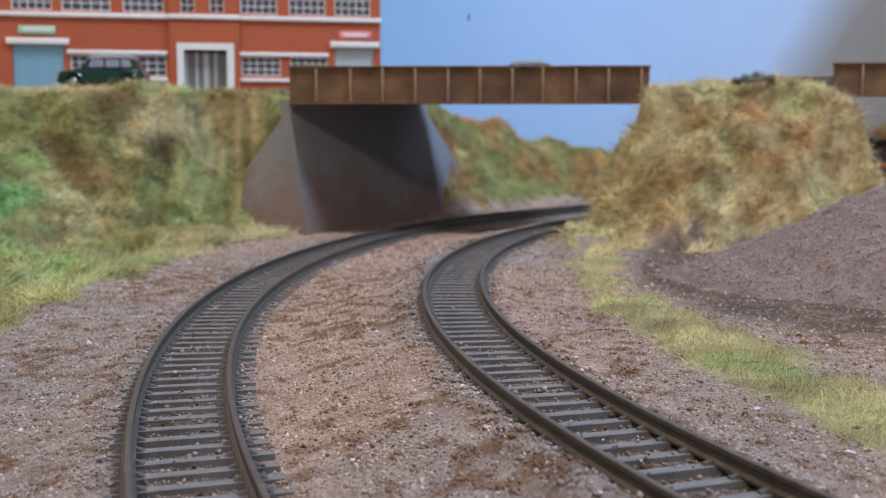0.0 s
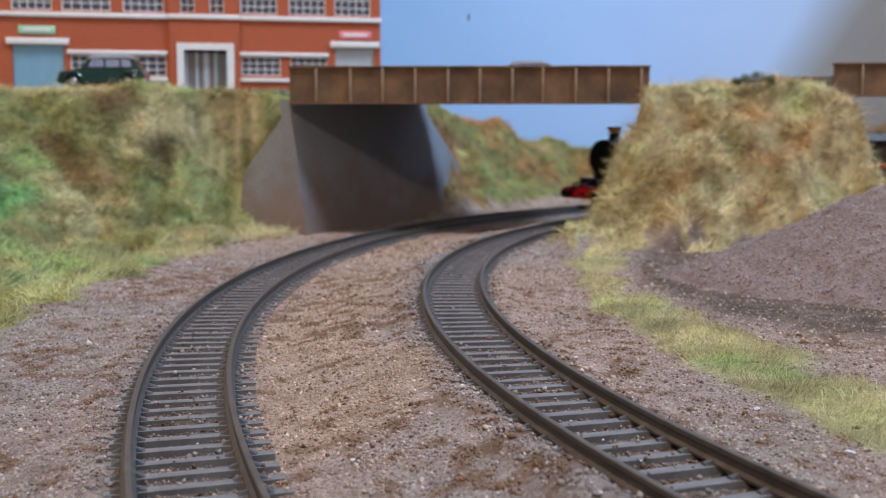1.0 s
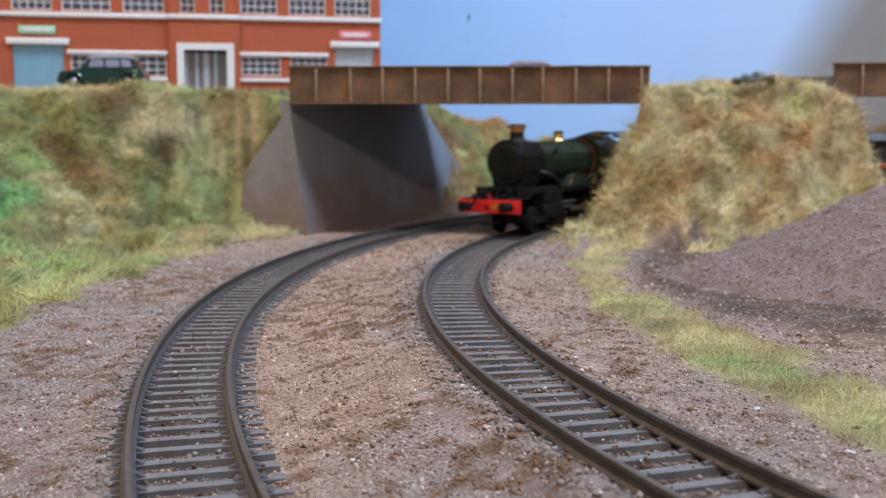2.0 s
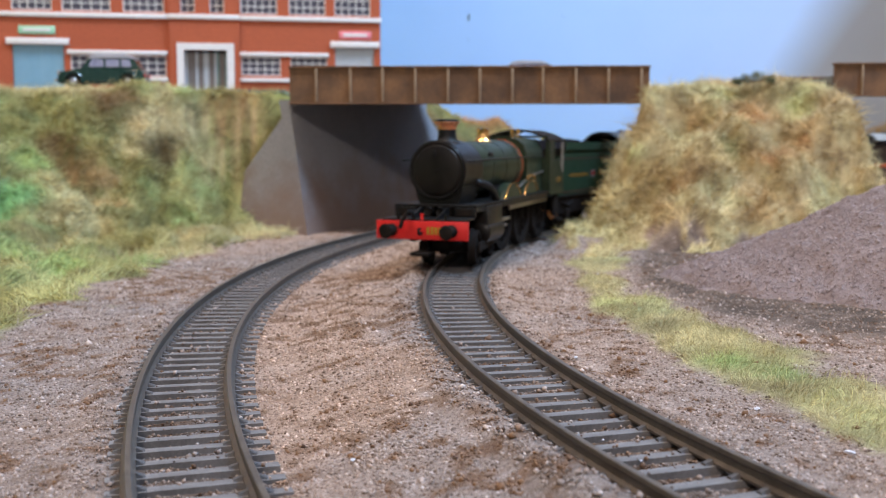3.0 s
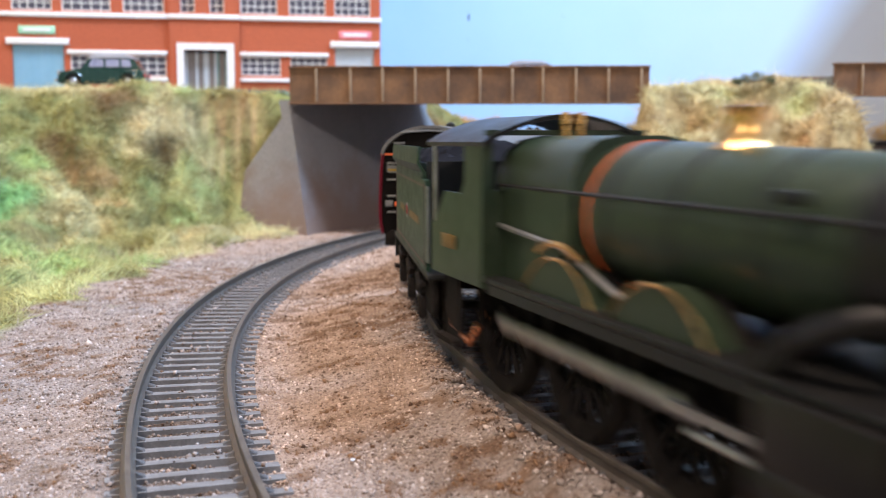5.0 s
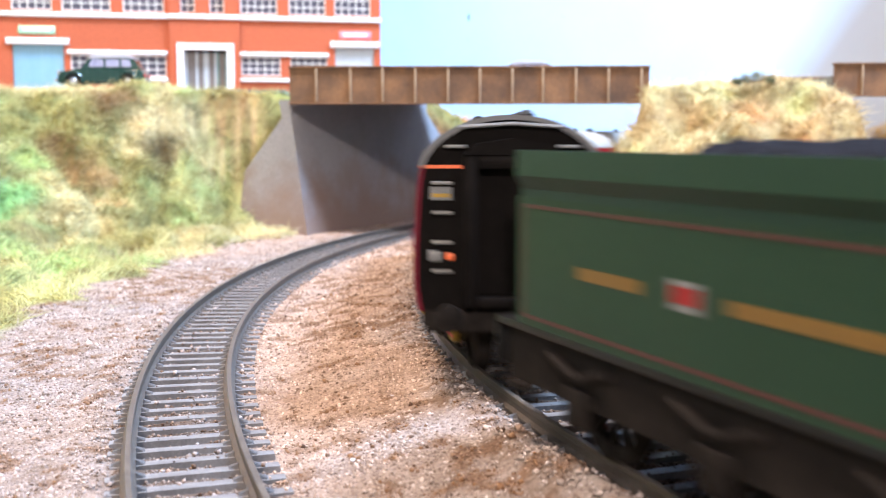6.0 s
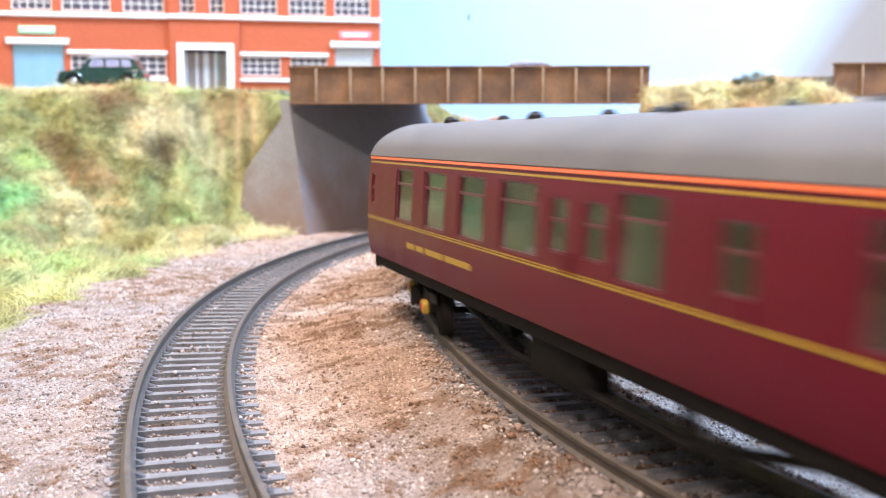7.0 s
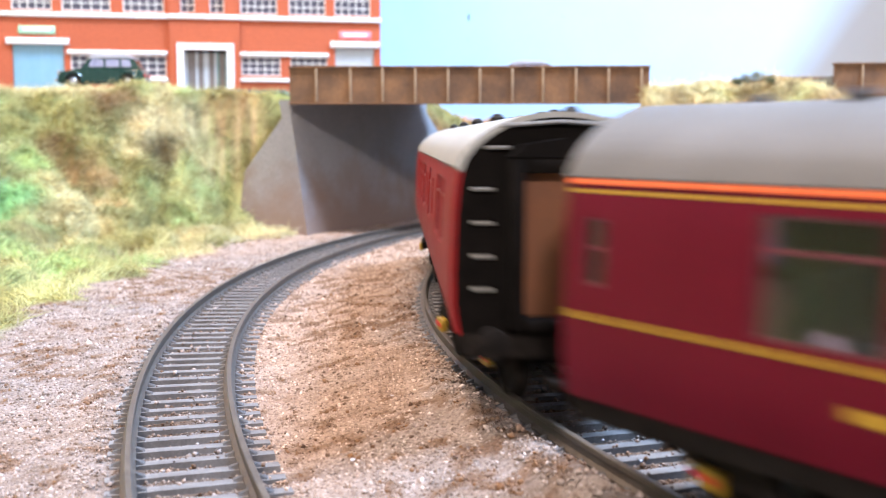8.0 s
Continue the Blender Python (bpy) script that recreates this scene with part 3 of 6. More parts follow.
def stones(rng, n, size):
    """Uneven, randomly turned eight-faced grains."""
    s_ = OCTA[None] * rng.uniform(0.55, 1.15, (n, 6, 1))
    a, b = rng.uniform(0, 6.28, n), rng.uniform(-0.9, 0.9, n)
    ca, sa, cb, sb = np.cos(a)[:, None], np.sin(a)[:, None], np.cos(b)[:, None], np.sin(b)[:, None]
    x, y, z = s_[..., 0], s_[..., 1] * 0.85, s_[..., 2] * 0.75
    y, z = y * cb - z * sb, y * sb + z * cb
    x, y = x * ca - y * sa, x * sa + y * ca
    return np.stack([x, y, z], -1) * size[:, None, None]


def strew_ballast():
    rng = np.random.default_rng(3)
    n = 300000
    y = 70 + 430 * rng.random(n) ** 1.6
    x = rng.uniform(-0.46, 0.47, n) * (y + 60)
    z, g = land(x, y)
    ri, ro = polar(x, y)
    in_i, in_o = np.abs(ri - RI) < 14.5, np.abs(ro - RO) < 13.5
    keep = (g < rng.uniform(0.15, 0.75, n)) & (in_i | in_o | (soil_and_shade(x, y) < rng.uniform(0.2, 1.3, n)))
    on_rail = (np.abs(np.abs(ri - RI) - GAUGE / 2) < 1.3) | (np.abs(np.abs(ro - RO) - GAUGE / 2) < 1.3)
    # between the rails the stone lies mostly in the gaps
    pitch_i = radians(164) / int(radians(164) * RI / 6.0)
    pitch_o = radians(120) / int(radians(120) * RO / 6.0)
    pos_i = (np.arctan2(y - CI[1], x - CI[0]) % (2 * math.pi) - radians(62)) / pitch_i
    pos_o = (np.arctan2(y - CO[1], x - CO[0]) % (2 * math.pi) - radians(96)) / pitch_o
    gap_i, gap_o = np.abs(pos_i % 1 - 0.5) < 0.27, np.abs(pos_o % 1 - 0.5) < 0.27
    keep &= ~on_rail & (~in_i | gap_i | (rng.random(n) < 0.05)) & (~in_o | gap_o | (rng.random(n) < 0.04))
    x, y, z, in_i, in_o = x[keep], y[keep], z[keep], in_i[keep], in_o[keep]
    size = rng.gamma(3, 0.07, len(x)) * (0.75 + y / 600) * np.where(in_i | in_o, 1.1, 1.0)
    z = z + size * np.where(in_i | in_o, 0.5, 0.15)
    z = np.where(in_i & ~gap_i[keep], -2.5, z)
    z = np.where(in_o & ~gap_o[keep], OUT_Z - 2.5, z)
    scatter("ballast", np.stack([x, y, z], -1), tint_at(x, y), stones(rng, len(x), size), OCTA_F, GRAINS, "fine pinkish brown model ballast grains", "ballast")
    n = 20000
    y = 85 + 330 * rng.random(n) ** 1.3
    x = rng.uniform(-0.46, 0.46, n) * (y + 40)
    z, g = land(x, y)
    ri, ro = polar(x, y)
    patch = crumbs(x, y)
    keep = ((g < 0.6) | (rng.random(n) < 0.25)) & (np.abs(ri - RI) > 15) & (np.abs(ro - RO) > 15) & ((patch > 0.2) | (soil_and_shade(x, y) > rng.uniform(0.1, 0.9, n)))
    x, y, z = x[keep], y[keep], z[keep]
    size = rng.gamma(3, 0.11, len(x)) * np.where(soil_and_shade(x, y) > 0.3, 0.5, 1.0)
    scatter("brown_clods", np.stack([x, y, z + size * 0.2], -1), None, stones(rng, len(x), size), OCTA_F, CLODS, "dark brown crumbs lying on the ballast", "crumbs")


strew_ballast()


def strew_grass(name, n, area, want, length, width, lean, seed, label, mat, fine=False):
    rng = np.random.default_rng(seed)
    x, y = area(rng, n)
    z, g = land(x, y)
    keep = g * rng.uniform(0.4, 1.2, n) > want
    x, y, z = x[keep], y[keep], z[keep]
    n = len(x)
    # fibres stand off the slope and lean with their neighbours
    e = 1.5
    nx, ny = (land(x - e, y)[0] - land(x + e, y)[0]) / (2 * e), (land(x, y - e)[0] - land(x, y + e)[0]) / (2 * e)
    nrm = np.stack([nx, ny, np.ones(n)], -1)
    nrm /= np.linalg.norm(nrm, axis=1)[:, None]
    comb = fractal(x, y, 14, seed) * 9
    side = np.stack([np.cos(comb), np.sin(comb), np.zeros(n)], -1)
    d = nrm * 0.7 + side * lean * rng.uniform(0.2, 1.3, (n, 1)) + rng.normal(0, 0.45, (n, 3)) + np.array([0, 0, 0.3])
    d /= np.linalg.norm(d, axis=1)[:, None]
    L = length * rng.gamma(6, 1 / 6, (n, 1))
    w = rng.normal(0, 1, (n, 3))
    w = np.cross(d, w)
    w /= np.linalg.norm(w, axis=1)[:, None]
    v = np.cross(d, w)
    wd = width * rng.uniform(0.7, 1.3, (n, 1))
    mid = d * L * 0.55
    tip = d * L + side * L * 0.25 - np.array([0, 0, 1]) * L * 0.15
    shape = np.stack([w * wd, (v * 0.9 - w * 0.5) * wd, (-v * 0.9 - w * 0.5) * wd, mid + w * wd * 0.7, mid + (v * 0.9 - w * 0.5) * wd * 0.7, mid + (-v * 0.9 - w * 0.5) * wd * 0.7, tip], 1)
    faces = [(0, 1, 4), (0, 4, 3), (1, 2, 5), (1, 5, 4), (2, 0, 3), (2, 3, 5), (3, 4, 6), (4, 5, 6), (5, 3, 6)]
    if not fine:        # straight tapered fibres where the grass stays far off
        shape, faces = shape[:, [0, 1, 2, 6]], [(0, 1, 3), (1, 2, 3), (2, 0, 3)]
    scatter(name, np.stack([x, y, z - 0.2], -1), tint_at(x, y), shape, faces, mat, label, "grass")


def outer_side(rng, n):
    a = rng.uniform(radians(146), radians(206), n)
    r = 585 + 165 * rng.random(n)
    return CO[0] + r * np.cos(a), CO[1] + r * np.sin(a)


def hill_side(rng, n):
    return rng.uniform(44, 228, n), rng.uniform(380, 605, n)


def verge_side(rng, n):
    a = rng.uniform(radians(168), radians(216), n)
    r = RI - 26 - 66 * rng.random(n)
    return CI[0] + r * np.cos(a), CI[1] + r * np.sin(a)


def far_side(rng, n):
    a = rng.uniform(radians(104), radians(146), n)
    r = 585 + 165 * rng.random(n)
    return CO[0] + r * np.cos(a), CO[1] + r * np.sin(a)


strew_grass("far_bank_grass", 46000, far_side, 0.45, 4.2, 0.2, 0.7, 15, "rusty brown and green static grass on the far bank", FIBRES)
strew_grass("bank_grass", 84000, outer_side, 0.45, 4.2, 0.2, 0.7, 11, "straw and green static grass on the railway bank", FIBRES)
def ramp_side(rng, n):
    return rng.uniform(-330, -78, n), rng.uniform(428, 532, n)


strew_grass("road_bank_grass", 40000, ramp_side, 0.3, 4.2, 0.2, 0.7, 14, "straw and green static grass below the road", FIBRES)
strew_grass("hill_grass", 52000, hill_side, 0.45, 4.6, 0.2, 0.7, 12, "dry straw and brown static grass on the hill", FIBRES)
strew_grass("verge_grass", 56000, verge_side, 0.55, 2.2, 0.05, 0.7, 13, "fine green and straw static grass beside the track", VERGE_FIBRES, True)


def gravel_heap():
    """A rounded heap of reddish sand with slumped edges."""
    c, rad, high = (166.0, 332.0), 95.0, 35.0
    def top(x, y):
        d = np.hypot((x - c[0]), (y - c[1]) * 1.05) / rad + fractal(x, y, 60, 21) * 0.16
        return -16 * np.clip(d - 0.9, 0, 1) + high * np.clip(1 - d, 0, 1) ** 1.15 * (1.12 - 0.12 * np.clip(1 - d, 0, 1)) + fractal(x, y, 14, 22) * 1.3 + fractal(x, y, 4.5, 23) * 2.0
    bm = bmesh.new()
    seg, ring = 300, 110
    rows = []
    for j in range(ring + 1):
        r = rad * 1.22 * j / ring
        ang = [2 * math.pi * i / seg for i in range(seg)]
        xs, ys = np.array([c[0] + r * math.cos(a) for a in ang]), np.array([c[1] + r * math.sin(a) for a in ang])
        gz = land(xs, ys)[0]
        zs = np.minimum(gz, -2.0) + top(xs, ys) - (0.6 if j < ring else 2.5)
        rows.append([bm.verts.new((x, y, z)) for x, y, z in zip(xs, ys, zs)])
    for p, q in zip(rows, rows[1:]):
        for i in range(seg):
            bm.faces.new((p[i - 1], p[i], q[i], q[i - 1]))
    heap = part("sand_heap", bm, HEAP)
    tagged(heap, "large heap of coarse reddish grey sand beside the track", "sand heap")
    rng = np.random.default_rng(24)
    n = 80000
    r, a = rad * 1.1 * rng.random(n) ** 0.6, rng.uniform(radians(140), radians(300), n)
    x, y = c[0] + r * np.cos(a), c[1] + r * np.sin(a)
    x, y = (v[top(x, y) > 1.0] for v in (x, y))
    n, z = len(x), np.minimum(land(x, y)[0], -2.0) + top(x, y) - 0.55
    scatter("heap_grain", np.stack([x, y, z], -1), None, stones(rng, n, rng.gamma(3, 0.08, n)), OCTA_F, HEAP_GRAINS, "", "")
    ob = bpy.data.objects["heap_grain"]
    ob.parent = heap


gravel_heap()


# ---- bridges and abutments ----
def bridge(name, x0, x1, y, slope, depth, stiffeners, z0, z1, label):
    """A plate girder road bridge: two girders with stiffeners and flanges, and a deck between."""
    base = new(name)
    base.location = (x0 * U, y * U, z0 * U)
    base.rotation_euler = (0, 0, slope)
    tagged(base, label, "bridge")
    n, h = x1 - x0, z1 - z0
    for back, gy, lift in ((False, 0.0, 0.0), (True, depth, 5.0)):
        g = part("girder", boxed(0, n, gy, gy + 1.6, lift, h), RUST, base, "brown painted plate girder")
        s_ = -1 if not back else 1
        face = gy if not back else gy + 1.6
        part("top_flange", boxed(-0.4, n + 0.4, gy - 1.2, gy + 2.8, h - 0.02, h + 1.1, 0.25), RUST, g)
        part("bottom_flange", boxed(-0.3, n + 0.3, gy - 1.2, gy + 2.8, lift - 0.8, lift + 0.02, 0.2), RUST, g)
        first = None
        for x in stiffeners:
            if first is None:
                first = part("stiffener", boxed(-0.5, 0.5, -0.6, 0.6, 5.03 if back else 0.03, h - 0.04, 0.25), RUST_PALE, g, "paler worn stiffener strip")
                first.matrix_basis = shift(x, face + s_ * 0.7, 0, U)
            else:
                again(first, g, shift(x, face + s_ * 0.7, 0, U))
    part("deck", boxed(0.5, n - 0.5, 1.62, depth - 0.02, 6.5, 9.8), ROAD, base, "dark road deck")
    return base


bridge("road_bridge", -75.3, 100.3, 505.0, -0.03, 132.0, [13.2, 30, 45.8, 61.8, 77.8, 93.4, 109.2, 124.0, 140.0, 155.8, 171.6], 59.4, 76.0, "brown plate girder road bridge with pale stiffeners")
bridge("road_bridge", 199.5, 330.0, 525.0, -0.02, 120.0, [14, 30, 46, 62, 78, 94, 110, 126], 64.0, 79.2, "brown plate girder road bridge past the hill")


def abutment():
    """Grey wall under the bridge's end, battered, with splayed wings."""
    base = new("bridge_abutment")
    tagged(base, "dark grey battered bridge abutment with sloping wing walls", "abutment")
    zb = -9.0
    a0, a1 = Vector((-68, 510, zb)), Vector((-2, 646, zb))
    up = Vector((-8, 4, 0))

    def wall(name, p0, p1, h0, h1, lean0, lean1):
        bm = bmesh.new()
        d = (p1 - p0).normalized()
        nrm = Vector((d.y, -d.x, 0))
        n = 14
        rows = []
        for i in range(n + 1):
            t = i / n
            p = p0.lerp(p1, t)
            h, lean = h0 + (h1 - h0) * t, lean0.lerp(lean1, t)
            q = p + lean + Vector((0, 0, h))
            rows.append([bm.verts.new(v) for v in (p, q, q - nrm * 6, p - nrm * 6)])
        for r, s_ in zip(rows, rows[1:]):
            for j in range(4):
                bm.faces.new((r[j - 1], r[j], s_[j], s_[j - 1]))
        bm.faces.new(rows[0])
        bm.faces.new(rows[-1][::-1])
        part(name, bm, CONCRETE, base)
    lean = Vector((-9, 4, 0))
    wall("face_wall", a0, a1, 70.0, 75.5, lean, lean)
    wall("wing_wall", Vector((-112, 520, zb)), a0 + Vector((-0.05, 0, 0)), 26, 66.5, Vector((4, 6, 0)), lean)
    wall("wing_wall", a1 + Vector((0.05, 0.1, 0)), Vector((30, 735, zb)), 68, 12, lean, Vector((-6, 6, 0)))


abutment()
tagged(part("road", boxed(-420, -84, 540, 660, ROAD_Z - 2, ROAD_Z + 0.2), ROAD), "plain dark grey card road on the bank", "road", kind="structure")


# ---- the red building ----
def red_building():
    L, depth, z0 = 225.6, 60.0, 0.0
    base = new("factory_building")
    base.location = (-261 * U, 600 * U, 69 * U)
    base.rotation_euler = (0, 0, math.atan2(38, 222.4))
    tagged(base, "red card factory building with white trim and gridded windows", "building")
    H = 92.0
    b0 = 100.0
    # openings: x0, x1, z0, z1 above the road
    lower = [(42.5, 66, 9.8, 22), (69.5, 97, 9.8, 22), (141, 164.5, 10.9, 22.2), (170.5, 192.6, 10.9, 22.2)]
    upper = [(10.5, 33, 47.5, 66), (38.5, 66, 47.5, 66), (73, 96.5, 47.5, 66), (106, 114.5, 47.5, 66), (123, 131.5, 47.5, 66), (141, 163, 47.5, 66), (170, 192, 47.5, 66), (197.5, 219.5, 47.5, 66)]
    doors = [(10.0, 38.8, 0, 27.5), (107.6, 132.7, 0, 25.6), (197.6, 221.6, 0, 28.2)]
    holes = lower + upper + doors
    xs = sorted({0, L, *[h[0] for h in holes], *[h[1] for h in holes]})
    zs = sorted({0, H, *[h[2] for h in holes], *[h[3] for h in holes]})
    bm = bmesh.new()
    grid = {}

    def v(x, z):
        if (x, z) not in grid:
            grid[x, z] = bm.verts.new((x, 0, z))
        return grid[x, z]
    for xa, xb in zip(xs, xs[1:]):
        for za, zb in zip(zs, zs[1:]):
            cx, cz = (xa + xb) / 2, (za + zb) / 2
            if not any(h[0] < cx < h[1] and h[2] < cz < h[3] for h in holes):
                bm.faces.new((v(xa, za), v(xb, za), v(xb, zb), v(xa, zb)))
    bm.normal_update()
    bmesh.ops.solidify(bm, geom=bm.faces[:], thickness=-2.0)
    for q in bm.verts:
        q.co.y = abs(q.co.y)
    front = part("front_wall", bm, BRICK, base)
    part("plinth", boxed(-0.5, L + 0.5, -0.4, depth, -2.2, -0.01), ROAD, base)
    part("side_wall", boxed(0, 2, 2.02, depth, 0, H), BRICK, base)
    part("side_wall", boxed(L - 2, L, 2.02, depth, 0, H), BRICK, base)
    part("back_wall", boxed(2.02, L - 2.02, depth - 2, depth, 0, H), BRICK, base)
    part("roof", boxed(-0.8, L + 0.8, -0.8, depth + 0.8, H + 0.01, H + 2.5, 0.3), ROAD, base)
    # shallow projecting pilasters where the wings meet the middle bay
    bm = bmesh.new()
    cols, rows = (99.5, 103.4, 105.9, 114.6, 122.9, 131.6, 137.2, 140.2), (0.0, 29.7, 47.4, 66.1, H - 0.5)
    lattice = {(x, z): bm.verts.new((x, -2.4, z)) for x in cols for z in rows}
    for xa, xb in zip(cols, cols[1:]):
        for za, zb in zip(rows, rows[1:]):
            cx, cz = (xa + xb) / 2, (za + zb) / 2
            doorway = cz < 29 and 103.4 < cx < 137.2
            if not doorway and not (47.4 < cz < 66.1 and (105.9 < cx < 114.6 or 122.9 < cx < 131.6)):
                bm.faces.new([lattice[p] for p in ((xa, za), (xb, za), (xb, zb), (xa, zb))])
    bm.normal_update()
    bmesh.ops.solidify(bm, geom=bm.faces[:], thickness=-2.38)
    for q in bm.verts:
        q.co.y = -2.4 + abs(q.co.y + 2.4)
    part("centre_bay", bm, BRICK, base, "shallow projecting red centre bay")
    for xa, xb, y in ((-0.6, 99.4, -1.5), (99.0, 140.7, -3.6), (140.8, L + 0.6, -1.5)):
        part("string_course", boxed(xa, xb, y, -0.02 if y > -2 else -2.42, 43.6, 46.4, 0.3), WHITE, base, "white string course")
    for xa, xb in ((40.6, 98.0), (138.7, 193.8)):
        part("lintel_band", boxed(xa, xb, -1.2, -0.02, 22.3, 24.8, 0.3), WHITE, base, "white lintel band")
        part("sill_band", boxed(xa, xb, -1.4, -0.02, 7.0, 9.3, 0.3), WHITE, base, "white sill band")

    def window(x0, x1, za, zb, cols, rows):
        def cuts(a, b, n):
            out = [(a, a + 0.6), (b - 0.6, b)] + [(a + (b - a) * k / n - 0.25, a + (b - a) * k / n + 0.25) for k in range(1, n)]
            return out, sorted({v for o in out for v in o})
        bx, gx = cuts(x0, x1, cols)
        bz, gz = cuts(za, zb, rows)
        bm = bmesh.new()
        lattice = {(x, z): bm.verts.new((x, 0.5, z)) for x in gx for z in gz}
        for xa, xb in zip(gx, gx[1:]):
            for zc, zd in zip(gz, gz[1:]):
                mx, mz = (xa + xb) / 2, (zc + zd) / 2
                if any(a < mx < b for a, b in bx) or any(a < mz < b for a, b in bz):
                    bm.faces.new((lattice[xa, zc], lattice[xb, zc], lattice[xb, zd], lattice[xa, zd]))
        bm.normal_update()
        bmesh.ops.solidify(bm, geom=bm.faces[:], thickness=-0.7)
        for q in bm.verts:
            q.co.y = 0.5 + abs(q.co.y - 0.5)
        fr = part("window", bm, WHITE, base, "white gridded window")
        dx, dz = (x1 - x0) / cols, (zb - za) / rows
        first = part("pane", boxed(0.02, dx - 0.02, 1.22, 1.6, 0.02, dz - 0.02), DARK_PANE, fr, "dark printed pane")
        first.matrix_basis = shift(x0, 0, za, U)
        for i in range(cols):
            for j in range(rows):
                if i or j:
                    again(first, fr, shift(x0 + i * dx, 0, za + j * dz, U))
    for h in lower:
        window(*h, 5 if h[1] - h[0] > 20 else 3, 3)
    for h in upper:
        window(*h, 5 if h[1] - h[0] > 15 else 2, 4)
    # roller shutters with lintels and signs over them
    for (xa, xb, za, zb), mat, sign, sx in ((doors[0], SHUTTER_BLUE, SIGN_GREEN, (14, 34.5)), (doors[2], SHUTTER_GREY, SIGN_PINK, (200.2, 219.8))):
        d = part("shutter_door", boxed(xa, xb, 1.6, 2.4, 0, zb), mat, base, "closed roller shutter")
        first = None
        for i in range(13):
            z = zb * i / 13
            if first is None:
                first = part("slat", boxed(xa + 0.4, xb - 0.4, 1.1, 1.58, 0.2, zb / 13 - 0.25), mat, d)
            else:
                again(first, d, shift(0, 0, z, U))
        part("door_lintel", boxed(xa - 3, xb + 3.2, -1.8, -0.02, zb, zb + 3.8, 0.4), WHITE, base, "white lintel")
        sg = part("sign_board", boxed(sx[0], sx[1], -0.9, -0.02, 33.6, 38.3, 0.3), sign, base, "small coloured sign board")
        part("sign_writing", boxed(sx[0] + 2.5, sx[1] - 2.5, -1.1, -0.92, 35.1, 36.9), WHITE, sg)
    # doorway
    xa, xb, za, zb = doors[1]
    part("door_jamb", boxed(xa - 4.1, xa, -3.4, 1.0, 0, zb), WHITE, base, "white door surround")
    part("door_jamb", boxed(xb, xb + 4.3, -3.4, 1.0, 0, zb), WHITE, base, "white door surround")
    part("door_head", boxed(xa - 4.1, xb + 4.3, -3.4, 1.0, zb + 0.01, zb + 4.0), WHITE, base, "white door surround")
    part("entrance_recess", boxed(xa, xb, 6.0, 6.6, 0, zb), DARK_PANE, base)
    w = (xb - xa) / 4
    for i, m in enumerate((PANEL_TAUPE, SHUTTER_GREY, SHUTTER_GREY, DOOR_TEAL)):
        leaf = part("entrance_door", boxed(xa + w * i + 0.4, xa + w * i + w - 0.4, 2.6, 3.4, 0, zb - 0.8), PANEL_TAUPE, base, "glazed entrance door leaf")
        part("door_stile", boxed(xa + w * i + 0.1, xa + w * i + 1.5, 2.1, 3.6, 0, zb - 0.6), m if i else SHUTTER_GREY, leaf)
        part("door_stile", boxed(xa + w * (i + 1) - 1.5, xa + w * (i + 1) - 0.1, 2.1, 3.6, 0, zb - 0.6), m, leaf)
    return base


red_building()


